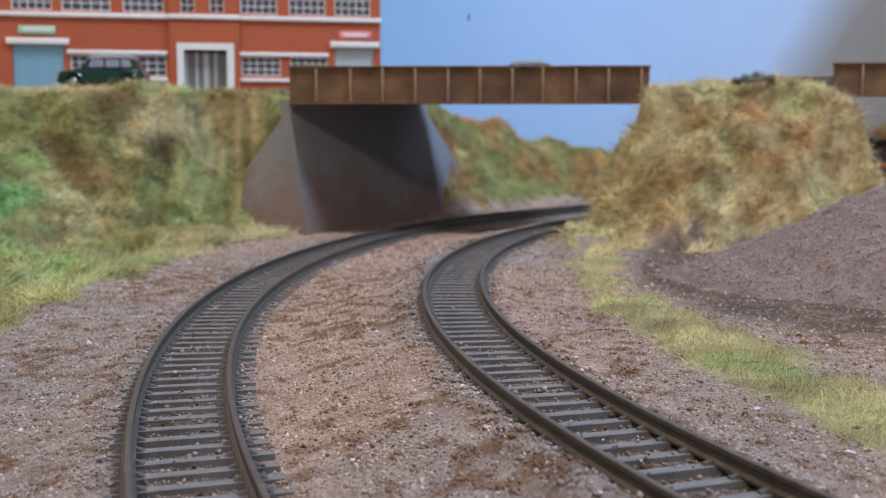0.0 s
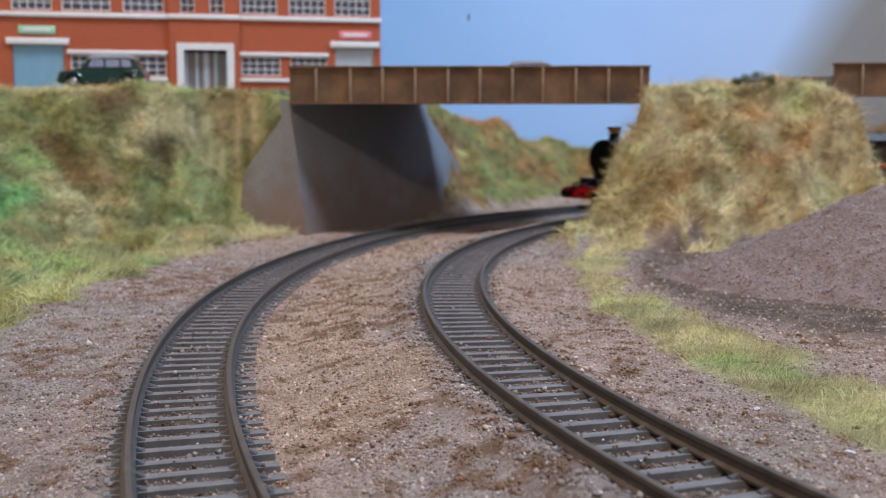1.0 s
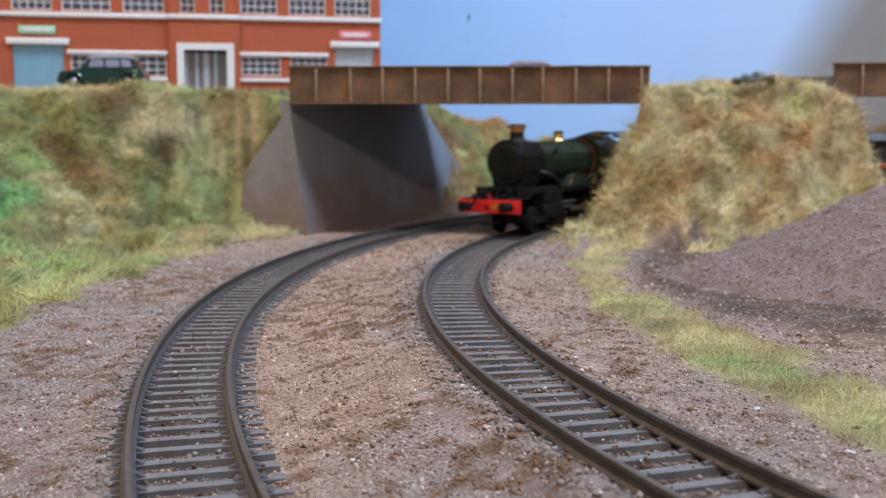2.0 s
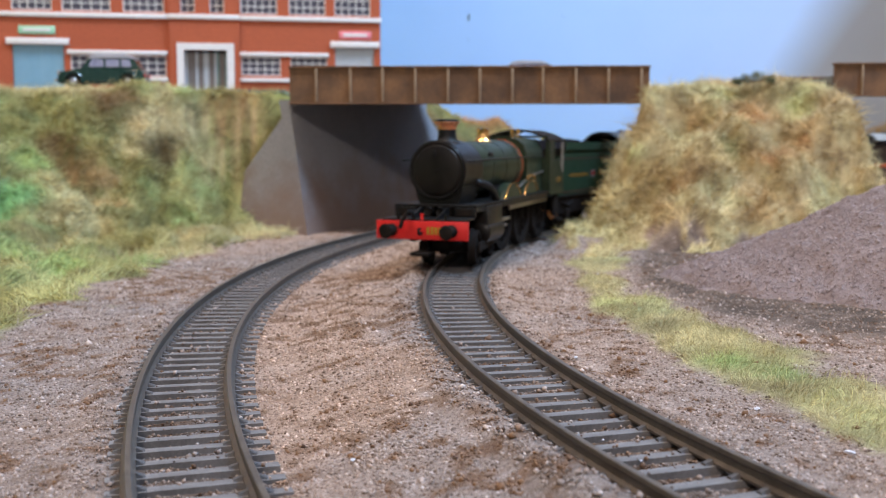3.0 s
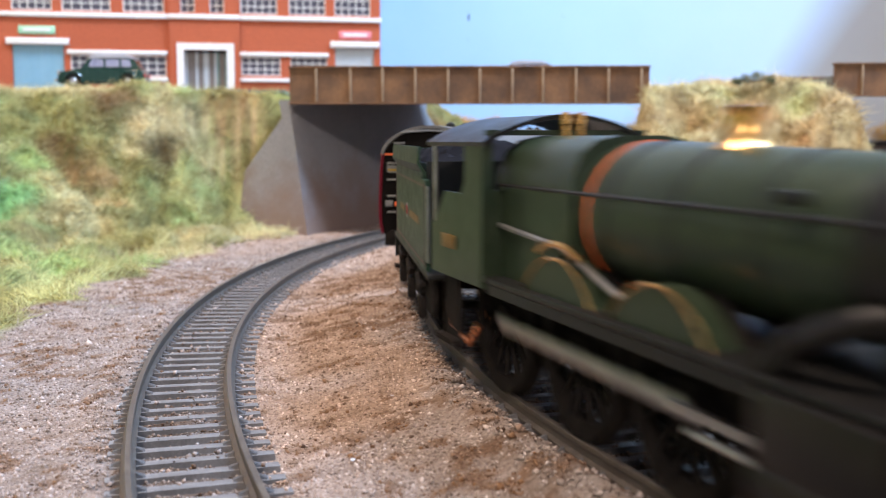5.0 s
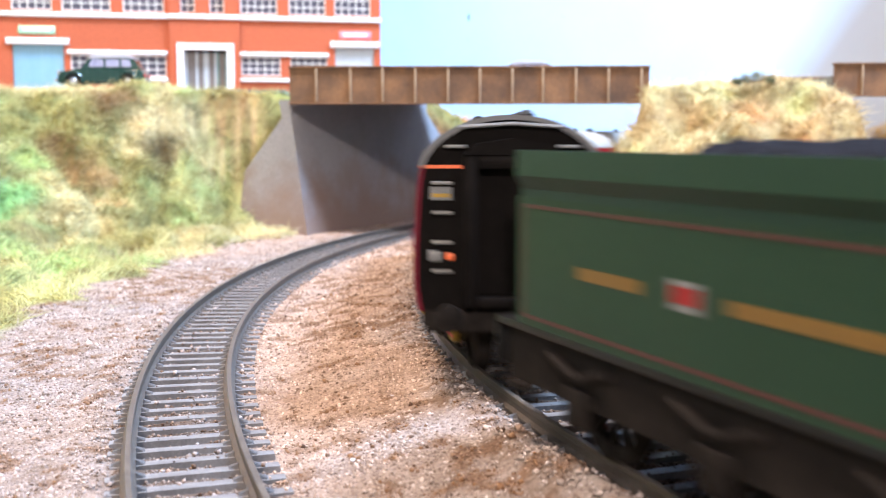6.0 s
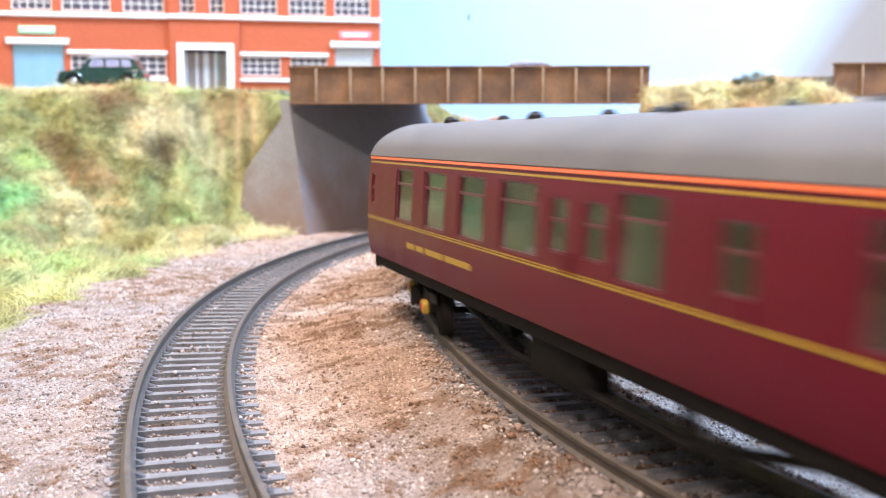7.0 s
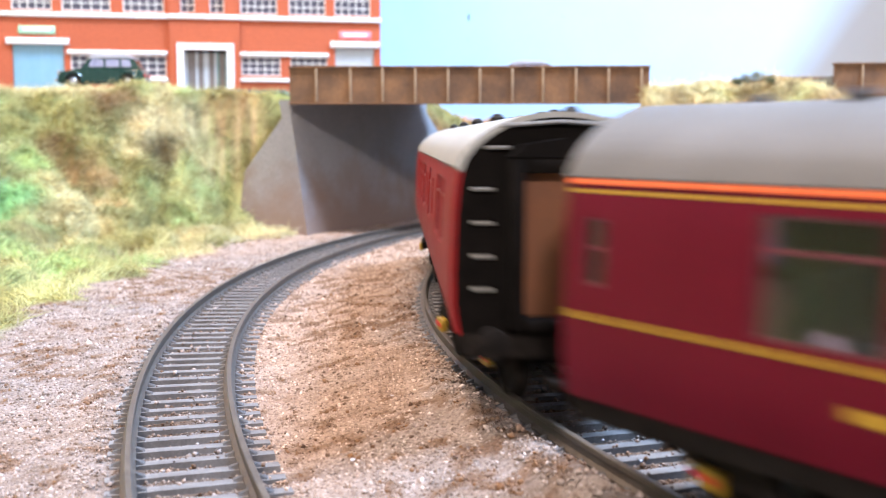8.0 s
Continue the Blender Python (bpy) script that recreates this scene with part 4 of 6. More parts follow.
# ---- cars ----
def saloon(name, m, body, roof, label):
    """A rounded 1930s to 1950s saloon, 52 units long, nose to -x."""
    base = new(name)
    base.matrix_basis = m
    tagged(base, label, "car")
    bm = bmesh.new()
    low = [(-26, 4), (-26.3, 7), (-25, 10), (-16, 11.6), (-11, 12.2), (24, 12), (26, 9), (26.3, 5), (24, 3.2), (-24, 3.2)]
    prism(bm, low, "Y", -8.6, 8.6)
    bmesh.ops.bevel(bm, geom=[e for e in bm.edges if abs(e.verts[0].co.y - e.verts[1].co.y) < 0.1], offset=1.6, segments=3, affect="EDGES")
    b = part("body", bm, body, base)
    bm = bmesh.new()
    cab = [(-12, 12), (-8.5, 16.5), (-6, 18.6), (-2, 19.2), (15, 19), (20, 17.5), (23.5, 12)]
    prism(bm, cab, "Y", -7.4, 7.4)
    for q in bm.verts:
        if q.co.z > 15:
            q.co.y *= 0.86
    c = part("cabin", bm, body, base)
    bm = bmesh.new()
    prism(bm, [(-8.0, 17.4), (-6.0, 19.3), (-1.5, 20.2), (15, 20.0), (20.8, 17.4)], "Y", -7.0, 7.0)
    bmesh.ops.bevel(bm, geom=bm.edges[:], offset=0.5, segments=2, affect="EDGES")
    part("roof", bm, roof, base, "pale roof")
    for s_ in (-1, 1):
        for xa, xb in ((-7.5, 1.5), (2.8, 11.0), (12.3, 18.5)):
            bm = bmesh.new()
            prism(bm, [(xa, 12.9), (xa + (1.6 if xa < 0 else 0), 17.2), (xb - (1.2 if xb > 15 else 0), 17.2), (xb, 12.9)], "Y", -0.25, 0.25)
            for q in bm.verts:
                q.co.y += s_ * (7.35 - (q.co.z - 12) * 0.19)
            part("side_window", bm, CAR_PANE, c, "side window with reflections tinted in pale blue")
        for x in (-16.5, 16.5):
            bm = bmesh.new()
            lathe(bm, [(5.4, -2.2), (6.0, -1.6), (6.0, 1.6), (5.4, 2.2)], (x, s_ * 7.6, 4.6), "Y", 20)
            bmesh.ops.delete(bm, geom=[q for q in bm.verts if q.co.z < 4.5], context="VERTS")
            part("wing", bm, body, b)
            bm = bmesh.new()
            lathe(bm, [(0, -1.6), (3.4, -1.6), (4.6, -1.3), (4.6, 1.3), (3.4, 1.6), (0, 1.6)], (x, s_ * 7.8, 4.6), "Y", 20)
            w = part("wheel", bm, RUBBER, base)
            part("hub_cap", lathe(bmesh.new(), [(0, 1.62 * s_), (2.4, 1.65 * s_), (2.0, 2.1 * s_), (0, 2.3 * s_)], (x, s_ * 7.8, 4.6), "Y", 14), CHROME, w, "chrome hub cap")
        part("headlight", lathe(bmesh.new(), [(0, -27.2), (1.5, -27.0), (1.8, -26.2), (1.2, -24.5), (0, -24)], (0, s_ * 5.6, 9.3), "X", 14), CHROME, b, "chrome headlight")
        part("rear_light", boxed(26.0, 26.7, s_ * 6 - 0.8, s_ * 6 + 0.8, 7.5, 9.2, 0.2), RED, b, "red rear light")
    for x in (-28.0, 26.9):
        part("bumper", boxed(x, x + 1.1, -8.4, 8.4, 4.6, 6.4, 0.3), CHROME, b, "chrome bumper")
    return base


saloon("saloon_car", shift(-182, 554, ROAD_Z + 0.2, U) @ Matrix.Rotation(0.06, 4, "Z") @ Matrix.Diagonal((0.86, 0.92, 0.95, 1)), CAR_GREEN, CAR_ROOF, "dark green vintage saloon car with a pale roof")
saloon("saloon_car", shift(45, 600, 70.2, U) @ Matrix.Rotation(0.05, 4, "Z") @ Matrix.Scale(0.82, 4), CAR_BLACK, CAR_ROOF, "black vintage saloon car with a pale roof on the road bridge")


# ---- growth and scraps ----
def leafy(name, at, crowns, trunk, n, size, mat, seed, label, category):
    """A trunk with limbs and a crown of many small leaves in uneven clumps."""
    base = new(name)
    base.location = Vector(at) * U
    tagged(base, label, category)
    bm = bmesh.new()
    rnd = random.Random(seed)
    tube(bm, [(0, 0, -2), (0.4, 0.2, trunk * 0.5), (0, 0, trunk)], [trunk * 0.06 + 0.1, trunk * 0.045 + 0.05, trunk * 0.01], 8)
    for c in crowns:
        tube(bm, [(0, 0, trunk * 0.6), (c[0] * 0.5, c[1] * 0.5, (trunk * 0.6 + c[2]) / 2), c[:3]], [min(0.6, trunk * 0.06), min(0.4, trunk * 0.045), 0.1], 6)
    part("trunk", bm, BARK, base)
    rng = np.random.default_rng(seed)
    k = rng.integers(0, len(crowns), n)
    cc = np.array([c[:3] for c in crowns])[k]
    rr = np.array([c[3] for c in crowns])[k]
    d = rng.normal(0, 1, (n, 3))
    d /= np.linalg.norm(d, axis=1)[:, None]
    pts = cc + d * rr[:, None] * rng.random((n, 1)) ** 0.45 * np.array([1, 1, 0.8])
    ob = scatter("crown", pts, None, stones(rng, n, np.full(n, size) * rng.uniform(0.6, 1.3, n)) * np.array([1, 1, 0.4]), OCTA_F, mat, "", "")
    del ob["kind"]
    ob.parent = base
    return base


hz = float(land(150.0, 500.0)[0])
leafy("bush", (150, 497, hz + 2.8), [(-4, 0, 3.4, 3.4), (2, 1, 4.6, 3.6), (8, 0, 3.0, 3.2), (-8, 0, 2.2, 2.6)], 3, 1100, 0.6, BUSH, 41, "low dark scrubby bush on the hilltop", "bush")
leafy("bush", (196, 517, float(land(196.0, 517.0)[0])), [(1, 0, 4, 4), (4, -2, 0, 3.6), (3, 0, 8, 2.4)], 6, 700, 0.6, BUSH, 42, "dark scrubby bush on the hillside", "bush")
leafy("autumn_tree", (352, 815, float(land(352.0, 815.0)[0])), [(-6, 0, 52, 9), (4, 3, 56, 10), (12, -3, 50, 9), (0, -5, 47, 8)], 44, 1600, 1.1, AUTUMN, 43, "small tree with orange brown autumn foliage", "tree")

SCRAPS = [(27, 203, 1.3), (52.7, 167, 1.4), (58.5, 142, 1.5), (-13.4, 147, 0.9), (-3, 289, 0.8), (51, 332, 0.8), (77, 325, 1.0), (25, 378, 0.8), (23.6, 146, 0.5), (27.3, 136, 0.6), (-62, 210, 0.6), (-9, 176, 0.6)]
for i, (x, y, r) in enumerate(SCRAPS):
    bm = bmesh.new()
    r *= 0.6
    rnd = random.Random(60 + i)
    bmesh.ops.create_icosphere(bm, subdivisions=2, radius=1)
    for q in bm.verts:
        q.co = Vector((q.co.x * r, q.co.y * r * 0.5, q.co.z * r * 0.35)) * rnd.uniform(0.6, 1.25)
    ri, ro = polar(x, y)
    zz = -2.35 if abs(ri - RI) < 8 else float(land(float(x), float(y))[0]) + 0.35
    ob = tagged(part("scrap", bm, PAPER), "tiny pale scrap lying on the ballast", "scrap", "pale scraps on the ballast")
    ob.matrix_basis = shift(x, y, zz, U) @ Matrix.Rotation(rnd.uniform(0, 3), 4, "Z")


def add_wheel(bm, r, y, s_, disc, thick=2.4):
    """One flanged wheel on side s_ of an axle along y: a disc, or a rim with its hub."""
    n = thick / 2
    lathe(bm, [(r * 0.78, y - n), (r, y - n), (r, y + n), (r * 0.78, y + n), (r * 0.78, y - n)], (0, 0, 0), "Y", 28)
    lathe(bm, [(r * 0.8, y - s_ * n - 0.35), (r + 0.8, y - s_ * n - 0.35), (r + 0.8, y - s_ * n + 0.3), (r * 0.8, y - s_ * n + 0.3), (r * 0.8, y - s_ * n - 0.35)], (0, 0, 0), "Y", 28)
    if disc:
        lathe(bm, [(0, y - n * 0.6), (r * 0.8, y - n * 0.4), (r * 0.8, y + n * 0.4), (0, y + n * 0.6)], (0, 0, 0), "Y", 24)
    return bm


def small_wheelset(r, half):
    """An axle and two disc wheels in one."""
    bm = tube(bmesh.new(), [(0, -half, 0), (0, half, 0)], 1.0, 8)
    for s_ in (-1, 1):
        add_wheel(bm, r, s_ * half, s_, True)
    return bm


ROLLERS = []        # every wheelset: object, axle's place, radius


def wheelset(parent, x, r, spokes=0, mat=None, half=8.9, name="wheelset"):
    """An axle with its two wheels; spokes are pieces of their own."""
    mat = mat or FRAME_BLACK
    if parent.parent:           # under a bogie: one piece
        w = mpart(name, small_wheelset(r, half), mat, parent)
        ROLLERS.append((w, (x, 0, r), r))
        return w
    w = mpart(name, tube(bmesh.new(), [(0, -half, 0), (0, half, 0)], 1.0, 8), mat, parent)
    spoke = None
    for s_ in (-1, 1):
        y = s_ * half
        mpart("wheel", add_wheel(bmesh.new(), r, y, s_, not spokes), mat, w)
        if not spokes:
            continue
        mpart("hub", lathe(bmesh.new(), [(0, y - 1.2), (r * 0.2, y - 1.2), (r * 0.2, y + 1.2), (0, y + 1.2)], (0, 0, 0), "Y", 14), mat, w)
        for k in range(spokes):
            m = shift(0, y, 0) @ Matrix.Rotation(2 * math.pi * k / spokes, 4, "Y")
            if spoke is None:
                spoke = mpart("spoke", tube(bmesh.new(), [(0, 0, r * 0.18), (0, 0, r * 0.8)], 0.55, 5), mat, w)
                spoke.matrix_basis = m
            else:
                again(spoke, w, m)
    ROLLERS.append((w, (x, 0, r), r))
    return w


def arc_pts(r, a0, a1, n):
    return [(r * math.cos(radians(a0 + (a1 - a0) * i / n)), r * math.sin(radians(a0 + (a1 - a0) * i / n))) for i in range(n + 1)]


def hoop(bm, x, w, r, z, a0=0, a1=360, t=0.25, n=32):
    """A thin band round the boiler."""
    lathe(bm, [(r, x - w / 2), (r + t, x - w / 2), (r + t, x + w / 2), (r, x + w / 2), (r, x - w / 2)], (0, 0, z), "X", n)
    return bm


# ---- the steam locomotive, nose to +x, front beam at x = 0 ----
def locomotive():
    base = new("steam_locomotive")
    tagged(base, "green and black steam locomotive with copper-capped chimney", "locomotive")
    P = lambda name, bm, mat, parent=base, label="": mpart(name, bm, mat, parent, label)
    # buffer beam
    beam = P("buffer_beam", boxed(-1.3, 0, -17.3, 17.3, 10.3, 16.9, 0.2), RED, base, "bright red buffer beam with yellow figures")
    for i in range(4):
        P("figure_bar", boxed(0.01, 0.12, 2.0 + i * 1.45, 3.0 + i * 1.45, 12.3, 14.9), YELLOW, beam, "yellow painted figure")
    for s_ in (-1, 1):
        b = P("buffer", lathe(bmesh.new(), [(0, -0.2), (2.3, -0.2), (2.1, 0.6), (1.5, 1.0), (1.4, 4.2), (0.9, 4.4), (0.9, 5.6)], (0, s_ * 11.3, 13.6), "X", 20), FRAME_BLACK, beam, "dark steel buffer")
        P("buffer_head", lathe(bmesh.new(), [(0.9, 5.4), (2.5, 5.6), (2.6, 6.0), (2.2, 6.4), (0, 6.6)], (0, s_ * 11.3, 13.6), "X", 24), FRAME_BLACK, b)
    P("coupling_hook", tube(bmesh.new(), [(0, 0, 12.6), (2.2, 0, 12.6), (3.2, 0, 13.4), (2.8, 0, 14.4), (1.8, 0, 14.2)], 0.5, 6), FRAME_BLACK, beam)
    P("vacuum_pipe", tube(bmesh.new(), [(-2, -3.6, 17.6), (-1, -3.8, 20.2), (1.2, -4.6, 20.4), (2.0, -6.4, 17.5), (2.2, -7.4, 14.4)], 0.7, 8), BLACK, beam, "black brake hose")
    for y in (-9, 0, 9):
        P("lamp_iron", boxed(-0.9, -0.3, y - 0.5, y + 0.5, 17.3, 19.6), RED if y == 0 else BLACK, beam)
    # footplating: low plate behind the beam, raised running plate behind
    P("front_plate", boxed(-14.2, -0.9, -15.4, 15.4, 16.8, 17.55, 0.15), BLACK)
    plate = P("running_plate", boxed(-124, -14, -15.9, 15.9, 21.0, 22.0, 0.2), BLACK)
    for s_ in (-1, 1):
        P("valance", boxed(-122, -14.3, s_ * 15.5 - 0.4, s_ * 15.5 + 0.2, 19.3, 20.98), BLACK, plate)
        bm = bmesh.new()
        prism(bm, [(-14.4, 17.5), (-14.4, 21), (-13.2, 21), (-1.2, 18.0), (-1.2, 17.5)], "Y", s_ * 5.2 - 0.4, s_ * 5.2 + 0.4)
        P("frame_plate", bm, BLACK)
        P("valve_front", boxed(-15.2, -13.6, s_ * 11.6 - 3.9, s_ * 11.6 + 3.9, 17.6, 20.95, 0.2), BLACK)
        P("valve_recess", boxed(-13.58, -13.4, s_ * 11.6 - 2.7, s_ * 11.6 + 2.7, 18.2, 20.3), FRAME_BLACK)
        bm = bmesh.new()
        lathe(bm, [(0, -13.2), (1.6, -12.6), (1.9, -13.6), (1.9, -15)], (0, s_ * 2.4, 19.4), "X", 18)
        P("valve_cover", bm, SMOKEBOX)
        # cylinders, with steam pipes bending up to the smokebox
        bm = bmesh.new()
        lathe(bm, [(0, -25.5), (3.2, -25.5), (4.4, -26.2), (4.4, -45), (3.2, -45.6), (0, -45.6)], (0, s_ * 13.2, 11.2), "X", 22)
        box(bm, -45.5, -25.8, s_ * 13.2 - 3.8, s_ * 13.2 + 3.4, 11.5, 20.9, 0.6)
        P("cylinder", bm, SMOKEBOX)
        P("steam_pipe", tube(bmesh.new(), [(-35, s_ * 8.6, 29.4), (-36.5, s_ * 11.4, 28.6), (-39.5, s_ * 13.0, 27.4), (-44, s_ * 13.4, 25.4), (-47.5, s_ * 13.4, 21.8)], [1.7, 1.6, 1.5, 1.5, 1.7], 12), SMOKEBOX)
    # smokebox, boiler, firebox
    zc = 34.4
    sb = P("smokebox", lathe(bmesh.new(), [(9.4, -16.4), (10.3, -16.2), (10.8, -16.9), (10.8, -38.5), (10.0, -38.6)], (0, 0, zc), "X", 48), SMOKEBOX, base, "matt black smokebox")
    door = P("smokebox_door", lathe(bmesh.new(), [(0, -15.0), (3.5, -15.1), (7.0, -15.45), (8.9, -15.9), (9.2, -16.3), (9.6, -16.4)], (0, 0, zc), "X", 48), SMOKEBOX, sb, "domed black smokebox door")
    bm = bmesh.new()
    hoop(bm, -16.9, 0.6, 10.75, zc, t=0.25, n=48)
    P("smokebox_ring", bm, BLACK, sb)
    P("door_dart", tube(bmesh.new(), [(-15.2, 0, zc), (-13.8, 0, zc), (-13.7, 1.6, zc + 0.5)], 0.28, 6), BLACK, door)
    P("door_lamp_bracket", boxed(-15.2, -13.9, -1.3, 0.1, zc + 5.2, zc + 7.4, 0.2), BLACK, door)
    P("saddle", prism(bmesh.new(), [(-7.5, 21.9), (-8.4, 24), (-9.4, 28.5), (9.4, 28.5), (8.4, 24), (7.5, 21.9)], "X", -37, -18), BLACK)
    boiler = P("boiler", lathe(bmesh.new(), [(9.7, -38.55), (9.9, -39), (11.2, -88), (11.2, -98)], (0, 0, zc), "X", 48), GREEN, base, "dark green boiler")
    for x, r in ((-40, 9.95), (-55, 10.35), (-72, 10.8), (-88, 11.2)):
        P("boiler_band", hoop(bmesh.new(), x, 0.9, r, zc, t=0.12, n=48), BLACK, boiler)
    P("lining_band", hoop(bmesh.new(), -94.2, 0.45, 11.2, zc, t=0.16, n=48), ORANGE_LINE, boiler, "orange lining band")
    out = [(-12.2, 22), (-12.2, 36), (-11.9, 40), (-10.6, 43.6), (-8, 45.6), (-4, 46.4), (4, 46.4), (8, 45.6), (10.6, 43.6), (11.9, 40), (12.2, 36), (12.2, 22)]
    fb = prism(bmesh.new(), out, "X", -127, -97.5)
    P("firebox", fb, GREEN, base, "dark green square-topped firebox")
    ch = P("chimney", lathe(bmesh.new(), [(5.4, 44.1), (4.5, 44.8), (3.7, 45.8), (3.45, 47.2), (3.4, 49.4), (2.6, 49.6), (2.5, 44)], (-27.4, 0, 0), "Z", 28), BLACK, base, "black chimney")
    P("chimney_cap", lathe(bmesh.new(), [(3.45, 49.3), (3.55, 50.4), (3.9, 51.2), (4.9, 51.7), (4.9, 52.2), (4.0, 52.3)], (-27.4, 0, 0), "Z", 28), COPPER, ch, "bright copper chimney cap")
    P("chimney_lip", lathe(bmesh.new(), [(4.2, 52.25), (4.0, 53.0), (3.2, 53.2), (2.9, 52.2), (2.5, 49.6)], (-27.4, 0, 0), "Z", 28), BLACK, ch)
    P("safety_valve", lathe(bmesh.new(), [(4.0, 44.6), (3.0, 45.6), (2.5, 46.8), (2.3, 48.6), (2.7, 49.6), (2.9, 50.0), (2.2, 50.1), (0, 49.6)], (-72, 0, 0), "Z", 24), BRASS, base, "polished brass safety valve cover")
    for y in (-1.4, 1.4):
        P("whistle", lathe(bmesh.new(), [(0.5, 46), (0.5, 48.2), (0.8, 48.4), (0.8, 50.4), (0, 50.7)], (-122, y, 0), "Z", 10), BRASS, base, "brass whistle")
    # handrails
    for s_ in (-1, 1):
        hr = P("handrail", tube(bmesh.new(), [(-13.6, s_ * 12.1, zc + 3.6), (-60, s_ * 12.4, zc + 3.6), (-123, s_ * 13.4, zc + 3.6)], 0.32, 6), SMOKEBOX)
        for x in (-22, -44, -66, -88, -110):
            P("handrail_knob", tube(bmesh.new(), [(x, s_ * 9.6, zc + 3.4), (x, s_ * 12.5, zc + 3.6)], 0.4, 6), SMOKEBOX, hr)
        P("oil_box", boxed(-50, -46, s_ * 10.9 - 0.7, s_ * 10.9 + 0.7, zc + 4.6, zc + 6.2, 0.3), BLACK)
        # splashers with brass beading
        for x, r in ((-69, 14.6), (-98, 14.6)):
            prof = [(x + u, 13.4 + v) for u, v in arc_pts(r, 36, 144, 16)]
            sp = P("splasher", prism(bmesh.new(), prof, "Y", s_ * 10.2, s_ * 14.2), GREEN, base, "green splasher with brass edge")
            tb = bmesh.new()
            tube(tb, [(px_, s_ * 14.3, pz) for px_, pz in prof], 0.24, 6)
            P("splasher_beading", tb, BRASS, sp, "brass beading")
        P("nameplate", tube(bmesh.new(), [(-98 + u, s_ * 14.0, 15.2 + v) for u, v in arc_pts(15.0, 62, 118, 12)], 0.55, 6), BRASS, base, "curved brass nameplate")
        P("reverser_rod", tube(bmesh.new(), [(-123, s_ * 13, 31), (-100, s_ * 12.6, 29.5), (-80, s_ * 12.2, 24)], 0.5, 6), STEEL)
        # cab side with cut-out window
        cab = bmesh.new()
        outline = [(-152, 20), (-124, 20), (-124, 45), (-133, 45.4), (-133, 38), (-135, 36), (-144, 36), (-147, 33), (-149.5, 30), (-152, 29.5)]
        prism(cab, outline, "Y", s_ * 16.2, s_ * 15.4)
        c = P("cab_side", cab, GREEN, base, "dark green cab side sheet")
        P("cab_pillar", tube(bmesh.new(), [(-150.8, s_ * 15.8, 29), (-150.8, s_ * 15.8, 45)], 0.45, 6), STEEL, c)
        P("number_plate", boxed(-145, -138, s_ * 16.4 - 0.18, s_ * 16.4 + 0.18, 25.4, 28.0, 0.1), DULL_GOLD, c, "small brass plate")
        P("cab_step", boxed(-148, -138, s_ * 15.6 - 1.2, s_ * 15.6 + 1.2, 7.2, 8.2), FRAME_BLACK, c)
        P("step_hanger", boxed(-147, -139, s_ * 14.6 - 0.3, s_ * 14.6 + 0.3, 8.2, 20), FRAME_BLACK, c)
    # cab front with two spectacle openings, roof
    cf = bmesh.new()
    for b in ((-125, -124.02, -15.38, -12.25, 22, 37), (-125, -124.02, 12.25, 15.38, 22, 37), (-125, -124.02, -15.38, -14.2, 37, 45.4), (-125, -124.02, 14.2, 15.38, 37, 45.4), (-125, -124.02, -15.38, 15.38, 46.45, 47.4)):
        box(cf, *b)
    P("cab_front", cf, GREEN)
    roof = [(y, 45.2 + 5.0 * math.cos(y / 16.6 * math.pi / 2) ** 0.8) for y in np.linspace(-16.5, 16.5, 17)]
    roof2 = [(y * 0.98, z - 0.8) for y, z in roof[::-1]]
    rf = bmesh.new()
    prism(rf, [(float(y), float(z)) for y, z in roof + roof2], "X", -154, -123)
    P("cab_roof", rf, SMOKEBOX, base, "weathered grey-black cab roof")
    P("cab_floor", boxed(-152, -125.02, -15.3, 15.3, 20, 21.5), BLACK)
    # frames, drag box, motion
    for s_ in (-1, 1):
        P("main_frame", boxed(-150, -15, s_ * 5.6 - 0.5, s_ * 5.6 + 0.5, 8.6, 20.9), FRAME_BLACK)
        rod = P("coupling_rod", boxed(-130.5, -67.5, s_ * 12.2 - 0.45, s_ * 12.2 + 0.45, -1.1, 1.1, 0.25), STEEL, base, "bright steel coupling rod")
        RODS.append((rod, s_))
        P("slide_bar", boxed(-66, -46, s_ * 13.2 - 0.6, s_ * 13.2 + 0.6, 13.2, 14.4), STEEL)
        P("piston_rod", tube(bmesh.new(), [(-45.5, s_ * 13.2, 11.3), (-62, s_ * 13.2, 11.3)], 0.6, 8), STEEL)
        P("sand_pipe", tube(bmesh.new(), [(-140, s_ * 9, 14), (-139, s_ * 9, 6), (-137, s_ * 8.4, 2)], 0.5, 6), COPPER)
        P("injector_pipe", tube(bmesh.new(), [(-146, s_ * 14, 18), (-144, s_ * 14.4, 10), (-136, s_ * 14.2, 8), (-132, s_ * 13.6, 12)], 0.6, 6), COPPER, base, "copper injector pipe")
    bog = P("bogie", boxed(-50, -14, -6.6, 6.6, 4.6, 8.4, 0.4), FRAME_BLACK, base)
    for s_ in (-1, 1):
        P("bogie_side", boxed(-50, -14, s_ * 11.0 - 0.5, s_ * 11.0 + 0.5, 4.8, 8.2, 0.3), FRAME_BLACK, bog)
    bog.matrix_basis = shift(-32, 3.2, 0) @ Matrix.Rotation(radians(7.2), 4, "Z") @ shift(32, 0, 0)
    for x in (-18, -46):
        wheelset(bog, x, 6.3, 8)
    for x in (-69, -98, -129):
        wheelset(base, x, 13.4, 14, FRAME_BLACK, name="driving_wheelset")
    P("front_coupler", boxed(-6, 2.6, -3.4, 3.4, 4.6, 6.0, 0.3), FRAME_BLACK)
    return base


RODS = []


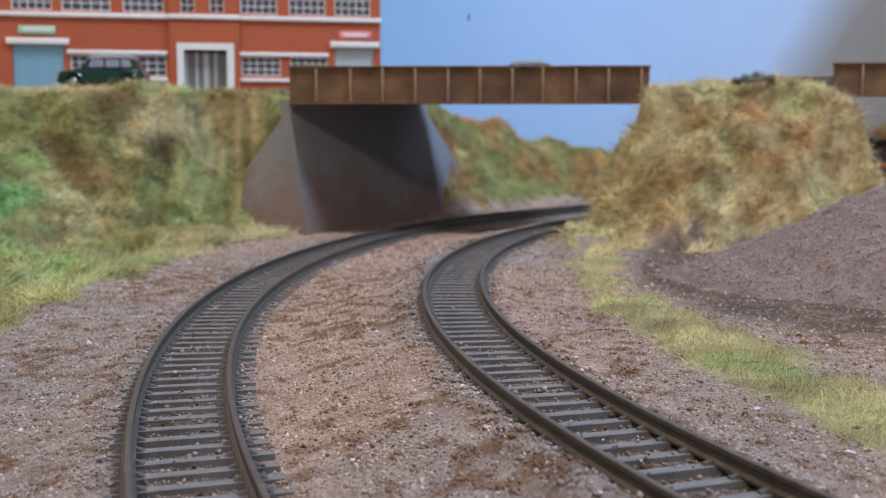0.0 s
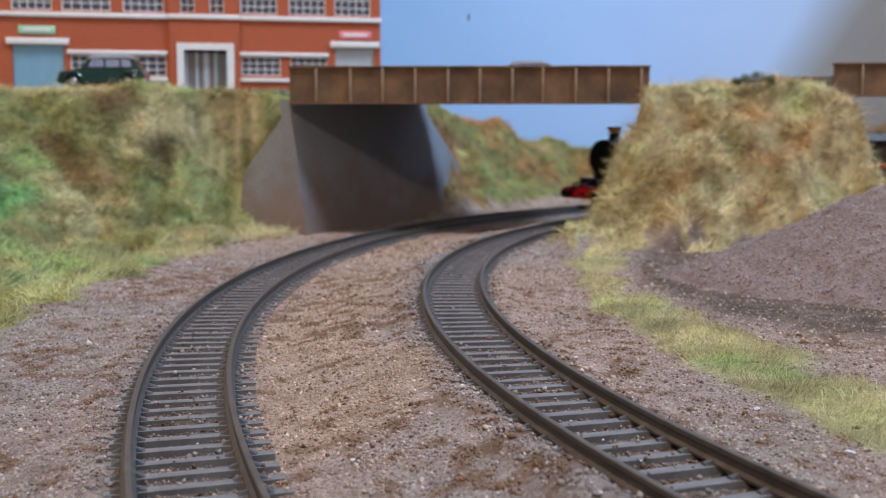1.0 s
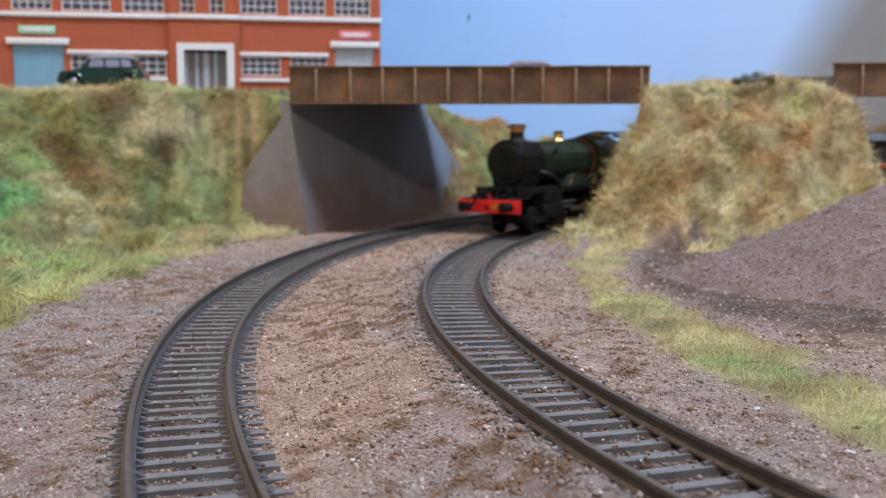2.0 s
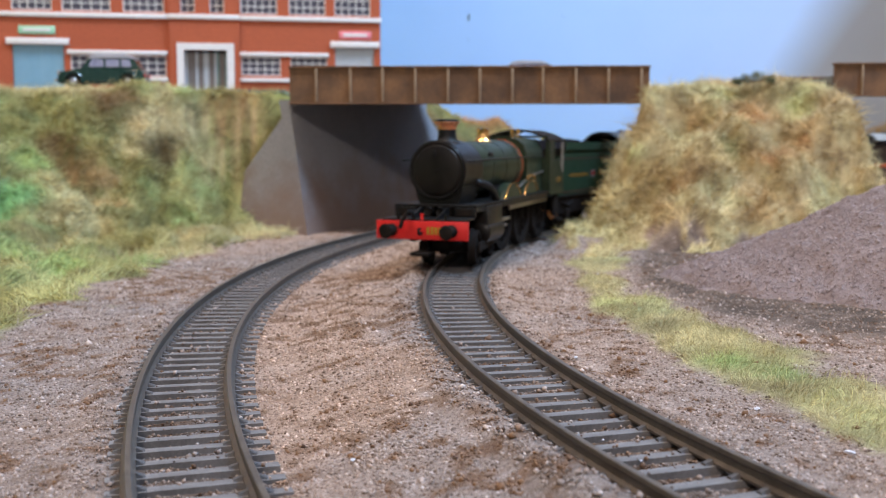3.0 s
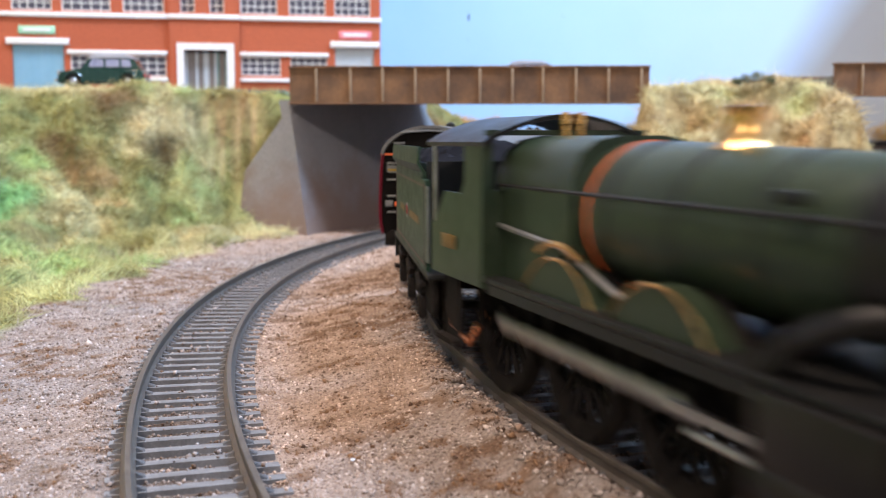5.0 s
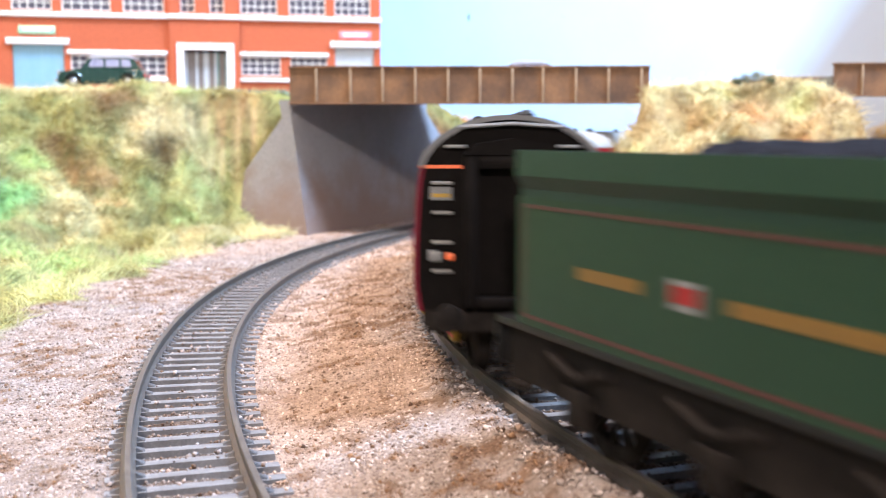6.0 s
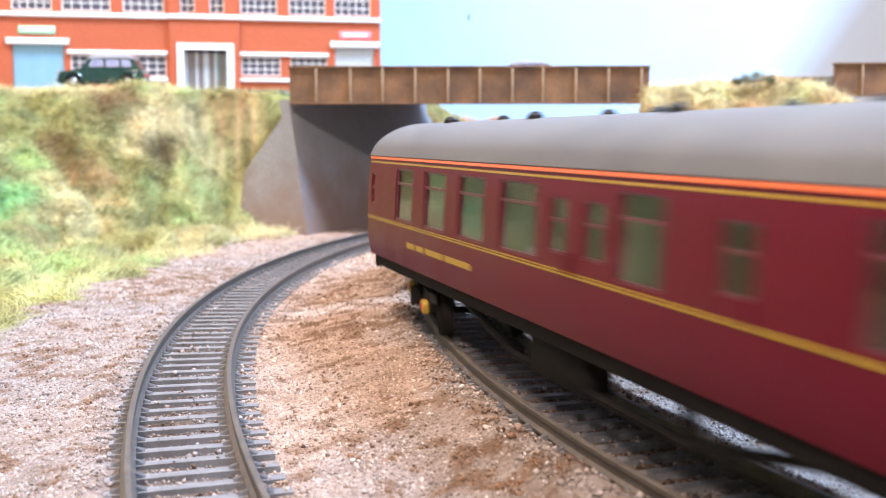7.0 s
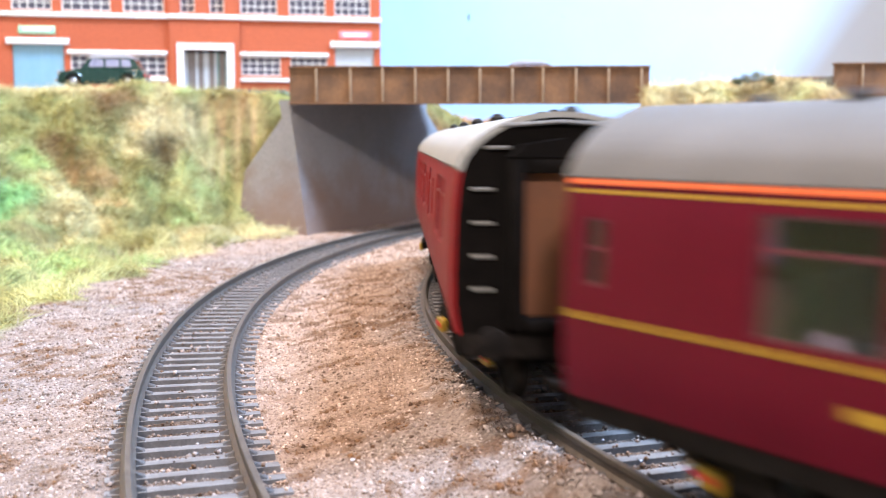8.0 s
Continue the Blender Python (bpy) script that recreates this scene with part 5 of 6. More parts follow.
def tender_car():
    base = new("tender")
    tagged(base, "green railway tender with red lining, filled with coal", "tender")
    P = lambda name, bm, mat, parent=base, label="": mpart(name, bm, mat, parent, label)
    P("footplate", boxed(-104, 0, -16.2, 16.2, 16.6, 17.8, 0.2), BLACK)
    for s_ in (-1, 1):
        side = P("side_sheet", boxed(-97, -6, s_ * 15.6 - 0.5, s_ * 15.6 + 0.5, 17.81, 37.2), TENDER_GREEN, base, "green tender side with red lining")
        bm = bmesh.new()
        prism(bm, [(s_ * 16.1, 37.2), (s_ * 15.9, 38.4), (s_ * 17.2, 40.4), (s_ * 17.0, 44.2), (s_ * 16.4, 44.2), (s_ * 16.5, 40.6), (s_ * 15.1, 38.6), (s_ * 15.1, 37.2)], "X", -96, -14)
        P("flared_coping", bm, TENDER_GREEN, base, "green flared coping")
        y = s_ * 16.14
        for z in (18.9, 35.6):
            P("lining", boxed(-95.5, -7.5, y - 0.05, y + 0.06, z, z + 0.55), RED_LINE, side, "dark red lining")
        for x in (-95.5, -8.1):
            P("lining", boxed(x, x + 0.55, y - 0.05, y + 0.06, 19.46, 35.58), RED_LINE, side, "dark red lining")
        P("lettering_bar", boxed(-79.5, -64.5, y - 0.05, y + 0.06, 26.6, 28.3), DULL_GOLD, side, "yellow lettering, unreadable")
        P("lettering_bar", boxed(-47.5, -21.5, y - 0.05, y + 0.06, 26.6, 28.3), DULL_GOLD, side, "yellow lettering, unreadable")
        cr = P("crest", boxed(-58, -52.6, y - 0.05, y + 0.07, 25.7, 29.4), SILVER, side, "small white and red crest")
        P("crest_centre", boxed(-57.5, -53.1, y + s_ * 0.1 - 0.04, y + s_ * 0.1 + 0.04, 26.6, 28.7), MAROON_WORN, cr)
        P("frame", boxed(-102, -2, s_ * 14.4 - 0.5, s_ * 14.4 + 0.5, 8.4, 16.58), FRAME_BLACK, base, "black tender frame")
        for x in (-20, -50, -80):
            ab = P("axle_box", boxed(x - 2.6, x + 2.6, s_ * 15.4 - 0.9, s_ * 15.4 + 0.9, 5.6, 11, 0.5), FRAME_BLACK)
            P("leaf_spring", tube(bmesh.new(), [(x - 7.5, s_ * 15.6, 14.4), (x, s_ * 15.7, 12.2), (x + 7.5, s_ * 15.6, 14.4)], 0.8, 6), FRAME_BLACK, ab)
        P("step", boxed(-100, -94, s_ * 15.6 - 1, s_ * 15.6 + 1, 7.5, 8.3), FRAME_BLACK)
        b = P("buffer", lathe(bmesh.new(), [(1.4, -104), (1.4, -108.5), (2.5, -108.8), (2.4, -109.4), (0, -109.6)], (0, s_ * 11.3, 13.6), "X", 16), FRAME_BLACK)
        P("handrail", tube(bmesh.new(), [(-3.8, s_ * 15.8, 20), (-3.8, s_ * 15.8, 36)], 0.4, 6), STEEL)
    P("rear_sheet", boxed(-98, -97.02, -15.1, 15.1, 17.81, 43.2), TENDER_GREEN)
    P("buffer_beam", boxed(-104.8, -104.02, -16, 16, 10, 17.5, 0.2), BLACK, base)
    P("front_sheet", boxed(-14, -13, -15.0, 15.0, 17.81, 41), BLACK)
    P("tank_top", boxed(-96.9, -14.02, -15.0, 15.0, 36, 40.5), BLACK)
    # heaped coal
    bm = bmesh.new()
    nx, ny = 46, 18
    rows = []
    rng = np.random.default_rng(71)
    for i in range(nx + 1):
        x = -74 + 58 * i / nx
        row = []
        for j in range(ny + 1):
            y = -14.6 + 29.2 * j / ny
            e = min(1, i / 7, (nx - i) / 5) * (1 - (abs(y) / 15.2) ** 2.2)
            row.append(bm.verts.new((x, y, 40.3 + 5.0 * max(0, e) + rng.normal(0, 0.45) * (e > 0.05))))
        rows.append(row)
    for r, q in zip(rows, rows[1:]):
        for j in range(ny):
            bm.faces.new((r[j], r[j + 1], q[j + 1], q[j]))
    P("coal_load", bm, COAL, base, "heaped black coal")
    P("filler_cap", lathe(bmesh.new(), [(3, 40.5), (3, 43), (0, 43.4)], (-90, 0, 0), "Z", 16), BLACK)
    for x in (-20, -50, -80):
        wheelset(base, x, 8.2, 10)
    return base


# ---- coaches: x from 0 (front) back to -258 ----
SIDE = [(14.4, 16.9), (16.5, 17.35), (19.5, 17.75), (24, 17.8), (25.7, 17.75), (27.6, 17.7), (34.6, 17.4), (36.6, 17.2), (38.5, 17.0), (41.2, 16.5)]
BAYS = [(-254.6, -251.4, 28.5, 36.6), (-230, -215, 25.7, 38.5), (-206, -190.5, 25.7, 38.5), (-182, -166.5, 25.7, 38.5), (-158, -141, 25.7, 38.5), (-135.6, -129, 27.6, 36.6),
        (-122.7, -116, 27.6, 36.6), (-112, -99.6, 25.7, 38.5), (-86.4, -79.6, 27.6, 36.6), (-62, -48.5, 25.7, 38.5), (-43.5, -33.5, 25.7, 38.5)]


def side_y(z):
    return float(np.interp(z, [p[0] for p in SIDE], [p[1] for p in SIDE]))


def railway_coach(paint, roof_mat, label):
    base = new("railway_coach")
    tagged(base, label, "railway coach", "coaches of the train")
    P = lambda name, bm, mat, parent=base, label="": mpart(name, bm, mat, parent, label)
    L = 258.0
    for s_ in (-1, 1):
        xs = sorted({-L, 0.0, *[b[0] for b in BAYS], *[b[1] for b in BAYS]})
        zs = sorted({p[0] for p in SIDE} | {28.5})
        bm = bmesh.new()
        grid = {}

        def v(x, z):
            if (x, z) not in grid:
                grid[x, z] = bm.verts.new((x, s_ * side_y(z), z))
            return grid[x, z]
        for xa, xb in zip(xs, xs[1:]):
            for za, zb in zip(zs, zs[1:]):
                cx, cz = (xa + xb) / 2, (za + zb) / 2
                if not any(b[0] < cx < b[1] and b[2] < cz < b[3] for b in BAYS):
                    bm.faces.new((v(xa, za), v(xb, za), v(xb, zb), v(xa, zb)))
        bm.faces.ensure_lookup_table()
        for f in bm.faces:
            f.normal_update()
        out = 1 if bm.faces[0].normal.y * s_ > 0 else -1
        bmesh.ops.solidify(bm, geom=bm.faces[:], thickness=0.9 * out)
        for q in bm.verts:
            lim = side_y(q.co.z)
            if abs(q.co.y) > lim + 0.3:
                q.co.y = s_ * (lim - 0.9)
        side = P("side_panel", bm, paint, base, "glossy maroon coach side")
        for x0, x1, z0, z1 in BAYS:
            bm = bmesh.new()
            t = 0.45
            y0 = lambda z: s_ * (side_y(z) - 0.25)
            for a, b, c, d in ((x0, x0 + t, z0, z1), (x1 - t, x1, z0, z1), (x0 + t, x1 - t, z0, z0 + t), (x0 + t, x1 - t, z1 - t, z1), (x0 + t, x1 - t, z1 - 3.9, z1 - 3.4)):
                if d - c > 0.6 or b - a > 0.6:
                    ya, yb = y0(c), y0(d)
                    vs = [bm.verts.new(p) for p in ((a, ya, c), (b, ya, c), (b, yb, d), (a, yb, d), (a, ya - s_ * 0.5, c), (b, ya - s_ * 0.5, c), (b, yb - s_ * 0.5, d), (a, yb - s_ * 0.5, d))]
                    for q in ((0, 1, 2, 3), (4, 7, 6, 5), (0, 4, 5, 1), (1, 5, 6, 2), (2, 6, 7, 3), (3, 7, 4, 0)):
                        bm.faces.new([vs[i] for i in q])
            win = P("window_frame", bm, PALE_TRIM, side, "pale worn window edging")
            bm = bmesh.new()
            ya, yb = s_ * (side_y(z0) - 0.55), s_ * (side_y(z1) - 0.55)
            vs = [bm.verts.new(p) for p in ((x0 + 0.1, ya, z0 + 0.1), (x1 - 0.1, ya, z0 + 0.1), (x1 - 0.1, yb, z1 - 0.1), (x0 + 0.1, yb, z1 - 0.1), (x0 + 0.1, ya - s_ * 0.25, z0 + 0.1), (x1 - 0.1, ya - s_ * 0.25, z0 + 0.1), (x1 - 0.1, yb - s_ * 0.25, z1 - 0.1), (x0 + 0.1, yb - s_ * 0.25, z1 - 0.1))]
            for q in ((0, 1, 2, 3), (4, 7, 6, 5), (0, 4, 5, 1), (1, 5, 6, 2), (2, 6, 7, 3), (3, 7, 4, 0)):
                bm.faces.new([vs[i] for i in q])
            pane = P("pane", bm, GLASS, win, "clear glazing")
            pane.visible_shadow = False
        P("solebar", boxed(-256, -2, s_ * 15.4 - 0.8, s_ * 15.4 + 0.8, 11.6, 14.38, 0.2), FRAME_BLACK, base, "black solebar")
        P("truss_rod", tube(bmesh.new(), [(-190, s_ * 13.5, 11.8), (-160, s_ * 13.5, 5.4), (-98, s_ * 13.5, 5.4), (-68, s_ * 13.5, 11.8)], 0.9, 6), FRAME_BLACK)
        P("battery_box", boxed(-150, -128, s_ * 12 - 3, s_ * 12 + 3, 4.6, 11.6, 0.5), FRAME_BLACK)
        P("queen_post", boxed(-99.2, -97.2, s_ * 13.5 - 0.7, s_ * 13.5 + 0.7, 5, 11.6), FRAME_BLACK)
        def stripe(name, xa, xb, za, zb, mat, out=0.09, label=""):
            bm = bmesh.new()
            ya, yb = s_ * (side_y(za) + out), s_ * (side_y(zb) + out)
            vs = [bm.verts.new(p) for p in ((xa, ya, za), (xb, ya, za), (xb, yb, zb), (xa, yb, zb), (xa, ya - s_ * 0.3, za), (xb, ya - s_ * 0.3, za), (xb, yb - s_ * 0.3, zb), (xa, yb - s_ * 0.3, zb))]
            for q in ((0, 1, 2, 3), (4, 7, 6, 5), (0, 4, 5, 1), (1, 5, 6, 2), (2, 6, 7, 3), (3, 7, 4, 0)):
                bm.faces.new([vs[i] for i in q])
            P(name, bm, mat, side, label)
        if paint is not MAROON:
            continue
        stripe("cantrail_line", -L, 0, 40.55, 41.15, ORANGE_LINE, 0.25, "bright orange line under the roof")
        stripe("upper_line", -L + 0.2, -0.2, 39.5, 39.9, YELLOW, 0.09, "thin yellow line")
        stripe("waist_line", -L + 0.2, -0.2, 24.4, 24.7, YELLOW, 0.09, "thin yellow waist line")
        stripe("waist_line", -L + 0.2, -0.2, 24.95, 25.15, YELLOW, 0.09, "thin yellow waist line")
        for xa, xb in ((-219, -212.6), (-211, -205.4), (-203.6, -191.2), (-189.6, -173)):
            stripe("lettering_bar", xa, xb, 19.7, 21.0, YELLOW, 0.09, "yellow lettering, unreadable")
        stripe("lettering_bar", -30, -15, 20.9, 21.7, DULL_GOLD, 0.09, "yellow lettering, unreadable")
        # doors by seams, hinges and grab handles
        for x in (-139, -127.4, -126.4, -113.5, -89.5, -77.5, -246, -257, -12, -1.2):
            stripe("door_seam", x, x + 0.22, 15.0, 38.8, FRAME_BLACK, 0.03)
        for x in (-127.9, -125.6, -79.0, -12.8):
            P("door_handle", tube(bmesh.new(), [(x, s_ * 18.0, 24.9), (x, s_ * 18.5, 25.4), (x, s_ * 18.5, 28), (x, s_ * 17.9, 28.4)], 0.18, 5), MAROON, side)
    # roof
    top = [(y, 41.0 + 9.2 * (1 - (abs(y) / 16.9) ** 2.1) ** 0.62) for y in np.linspace(-16.85, 16.85, 33)]
    inner = [(y * 0.95, z - 0.9) for y, z in top[::-1]]
    roof = P("roof", prism(bmesh.new(), [(float(a), float(b)) for a, b in top + inner], "X", -L - 0.6, 0.6), roof_mat, base, "weathered grey coach roof")
    vent = None
    for i in range(14):
        x = -12 - i * 18.0
        if vent is None:
            vent = P("roof_vent", lathe(bmesh.new(), [(1.7, 0), (1.6, 1.0), (0.9, 1.7), (0, 1.9)], (0, 0, 0), "Z", 12), SMOKEBOX, roof, "dark roof ventilator")
            vent.matrix_basis = shift(x, 3.6, 49.6)
        else:
            again(vent, roof, shift(x, 3.6 if i % 3 else -3.6, 49.6))
    # ends with gangways
    face = [(-SIDE[i][1] * 0.985, SIDE[i][0]) for i in range(len(SIDE))] + [(float(y) * 0.98, float(z) - 0.6) for y, z in top[1:-1]] + [(SIDE[i][1] * 0.985, SIDE[i][0]) for i in range(len(SIDE) - 1, -1, -1)]
    for x, s_ in ((-0.9, 1), (-L + 0.9, -1)):
        end = P("end_panel", prism(bmesh.new(), face, "X", x - 0.6, x + 0.6), END_BLACK, base, "black coach end")
        x1 = x + s_ * 0.62
        a, b = sorted((x1, x1 + s_ * 4.6))
        for bx in ((a, b, -8.6, -6.2, 15.5, 43), (a, b, 6.2, 8.6, 15.5, 43), (a, b, -6.18, 6.18, 40.5, 43), (a, b, -6.18, 6.18, 15.5, 17.4)):
            P("gangway_frame", boxed(*bx, 0.5), END_BLACK, end, "black gangway bellows frame")
        P("gangway_top", prism(bmesh.new(), [(-8.6, 43.02), (-6.5, 45.0), (0, 46), (6.5, 45.0), (8.6, 43.02)], "X", a, b), END_BLACK, end)
        c, d = sorted((x1, x1 + s_ * 1.0))
        P("gangway_door", boxed(c, d, -6.1, 6.1, 17.5, 40.4), DOOR_BROWN if s_ < 0 or paint is not MAROON else END_BLACK, end, "gangway door")
        c, d = sorted((x1, x1 + s_ * 1.3))
        for z in (21.5, 26.8, 32.2, 37.6, 44.2):
            for sy in (-1, 1):
                yy = 12.6 if z < 40 else 10.2
                P("end_step", boxed(c, d, sy * yy - 1.9, sy * yy + 1.9, z, z + 0.6, 0.15), WORN_GREY, end, "worn grey end step")
        P("end_rail", tube(bmesh.new(), [(x1 + s_ * 0.9, -9.5, 48.0), (x1 + s_ * 1.2, 0, 48.6), (x1 + s_ * 0.9, 9.5, 48.0)], 0.35, 6), SILVER, end)
        for sy in (-1, 1):
            if paint is MAROON:
                P("end_line", boxed(*sorted((x1, x1 + s_ * 0.2)), *sorted((sy * 9, sy * 16.2)), 40.55, 41.15), ORANGE_LINE, end, "orange line across the end")
            bf = P("buffer", lathe(bmesh.new(), [(1.6, x), (1.5, x + s_ * 4.5), (2.6, x + s_ * 4.8), (2.5, x + s_ * 5.4), (0, x + s_ * 5.7)], (0, sy * 11.3, 13.6), "X", 18), FRAME_BLACK, end, "dark buffer")
        if paint is MAROON:
            pl = P("notice_plate", boxed(*sorted((x1, x1 + s_ * 0.25)), -14.8, -10.8, 34.8, 37.2), SILVER, end, "small pale notice plate")
            P("notice_bar", boxed(*sorted((x1 + s_ * 0.26, x1 + s_ * 0.34)), -14.4, -11.2, 35.3, 36.0), YELLOW, pl)
            P("lamp_bracket", boxed(*sorted((x1, x1 + s_ * 1.2)), -15.2, -12.6, 23.6, 25.6, 0.3), SILVER, end, "pale lamp bracket")
            P("tail_mark", boxed(*sorted((x1, x1 + s_ * 1.0)), -12.0, -10.4, 23.8, 25.2, 0.3), ORANGE_LINE, end, "small orange mark")
        P("headstock", boxed(*sorted((x, x + s_ * 1.2)), -15.5, 15.5, 10.5, 14.36, 0.2), FRAME_BLACK, end)
        P("coupler", boxed(*sorted((x, x + s_ * 6.5)), -2.5, 2.5, 6.2, 7.8, 0.3), FRAME_BLACK, end)
    # inside
    P("coach_floor", boxed(-L + 2, -2, -16.2, 16.2, 14.6, 15.6), SEAT, base)
    seat = None
    for x in (-237, -212.5, -188.5, -164.5, -139.2, -68, -46):
        for y in (-8.8, 8.8):
            if seat is None:
                bm = bmesh.new()
                box(bm, -1.2, 1.2, -6.5, 6.5, 15.62, 30, 0.5)
                box(bm, -6, 6, -6.5, 6.5, 15.62, 21.5, 0.5)
                seat = P("seat", bm, SEAT, base, "moulded brown seat")
                seat.matrix_basis = shift(x, y, 0)
            else:
                again(seat, base, shift(x, y, 0))
    # tables added inside for the pale bands of reflections in the windows
    table = None
    for x in (-224.5, -200.5, -176.5, -151.5, -55.5):
        for y in (-9.5, 9.5):
            if table is None:
                bm = boxed(-3.6, 3.6, -6.2, 6.2, 23.2, 24.4, 0.3)
                box(bm, -0.8, 0.8, -3, 3, 15.62, 23.18)
                lathe(bm, [(0, 26.8), (0.9, 26.6), (1.5, 25.4), (0.4, 25.3), (0.4, 24.42)], (0, 3.4 if y > 0 else -3.4, 0), "Z", 10)
                table = P("table", bm, CLOTH, base, "added white-topped table with a small lamp")
                table.matrix_basis = shift(x, y, 0)
            else:
                again(table, base, shift(x, y, 0))
    for x in (-113.8, -90, -28):
        P("partition", boxed(x - 0.4, x + 0.4, -16.2, 16.2, 15.62, 40.5), SEAT, base)
    # bogies, turned to the curve
    for px_, turn, off in ((-36, 11.0, 0), (-222, -11.0, 0)):
        bm = bmesh.new()
        box(bm, -5, 5, -11, 11, 6.5, 10.6, 0.5)
        bog = P("bogie", bm, FRAME_BLACK, base, "black bogie with yellow axle box covers")
        bog.matrix_basis = shift(px_, 0, 0) @ Matrix.Rotation(radians(turn), 4, "Z")
        for s_ in (-1, 1):
            P("bogie_side", prism(bmesh.new(), [(-23, 8.6), (-21, 10.4), (-8, 10.4), (-5, 7), (5, 7), (8, 10.4), (21, 10.4), (23, 8.6), (21, 6.2), (9, 6.6), (5, 4.2), (-5, 4.2), (-9, 6.6), (-21, 6.2)], "Y", s_ * 12.2 - 0.7, s_ * 12.2 + 0.7), FRAME_BLACK, bog)
            for x in (-17, 17):
                P("axle_box", boxed(x - 1.7, x + 1.7, s_ * 13.6 - 0.8, s_ * 13.6 + 0.8, 5.5, 8.3, 0.3), YELLOW, bog, "yellow axle box cover")
                P("axle_box_mark", boxed(x - 1.65, x + 1.65, s_ * 14.45 - 0.06, s_ * 14.45 + 0.06, 6.6, 7.5), RED, bog, "red band")
            P("bogie_spring", lathe(bmesh.new(), [(0, 4.8), (1.8, 4.8), (1.8, 9.4), (0, 9.4)], (0, s_ * 13.6, 0), "Z", 12), FRAME_BLACK, bog)
        for x in (-17, 17):
            wheelset(bog, x, 6.0, 0)
    return base


loco = locomotive()
tender = tender_car()
coach = railway_coach(MAROON, ROOF_GREY, "maroon railway coach with yellow lining and a grey roof")
coach2 = railway_coach(MAROON_WORN, ROOF_PALE, "scuffed red railway coach with a pale grey roof")


def goods_van():
    base = new("goods_van")
    base.matrix_basis = shift(240, 612, 0, U) @ Matrix.Rotation(radians(-12), 4, "Z")
    tagged(base, "dark brown goods van with an orange stripe, standing behind the hill", "goods van")
    body = mpart("body", boxed(0, 120, -15, 15, 11, 42, 0.5), VAN_BROWN, base)
    mpart("stripe", boxed(0.5, 119.5, -15.4, -15.02, 28, 30), ORANGE_LINE, body, "orange stripe")
    mpart("lower_panel", boxed(0.5, 119.5, -15.3, -15.02, 12.2, 27.6), RED_LINE, body, "dark red lower panel")
    bm = bmesh.new()
    prism(bm, [(-15.6, 42.02), (-10, 44), (0, 45), (10, 44), (15.6, 42.02)], "X", -1, 121)
    mpart("roof", bm, VAN_BROWN, base)
    for x in (22, 98):
        w = mpart("wheelset", small_wheelset(6.3, 8.9), FRAME_BLACK, base)
        w.matrix_basis = shift(x, 0, 6.3)
        for s_ in (-1, 1):
            mpart("axle_guard", boxed(x - 4, x + 4, s_ * 11.5 - 0.5, s_ * 11.5 + 0.5, 4.5, 11), FRAME_BLACK, base)
    return base


goods_van()


# ---- what moves ----
KNOTS = [(0.0, 1020.0), (1.0, 1140.0), (1.5, 1201.0), (3.0, 1377.5), (3.5, 1444.5), (4.5, 1584.0), (6.0, 1785.0), (6.5, 1856.5), (7.0, 1925.5), (8.0, 2066.5)]


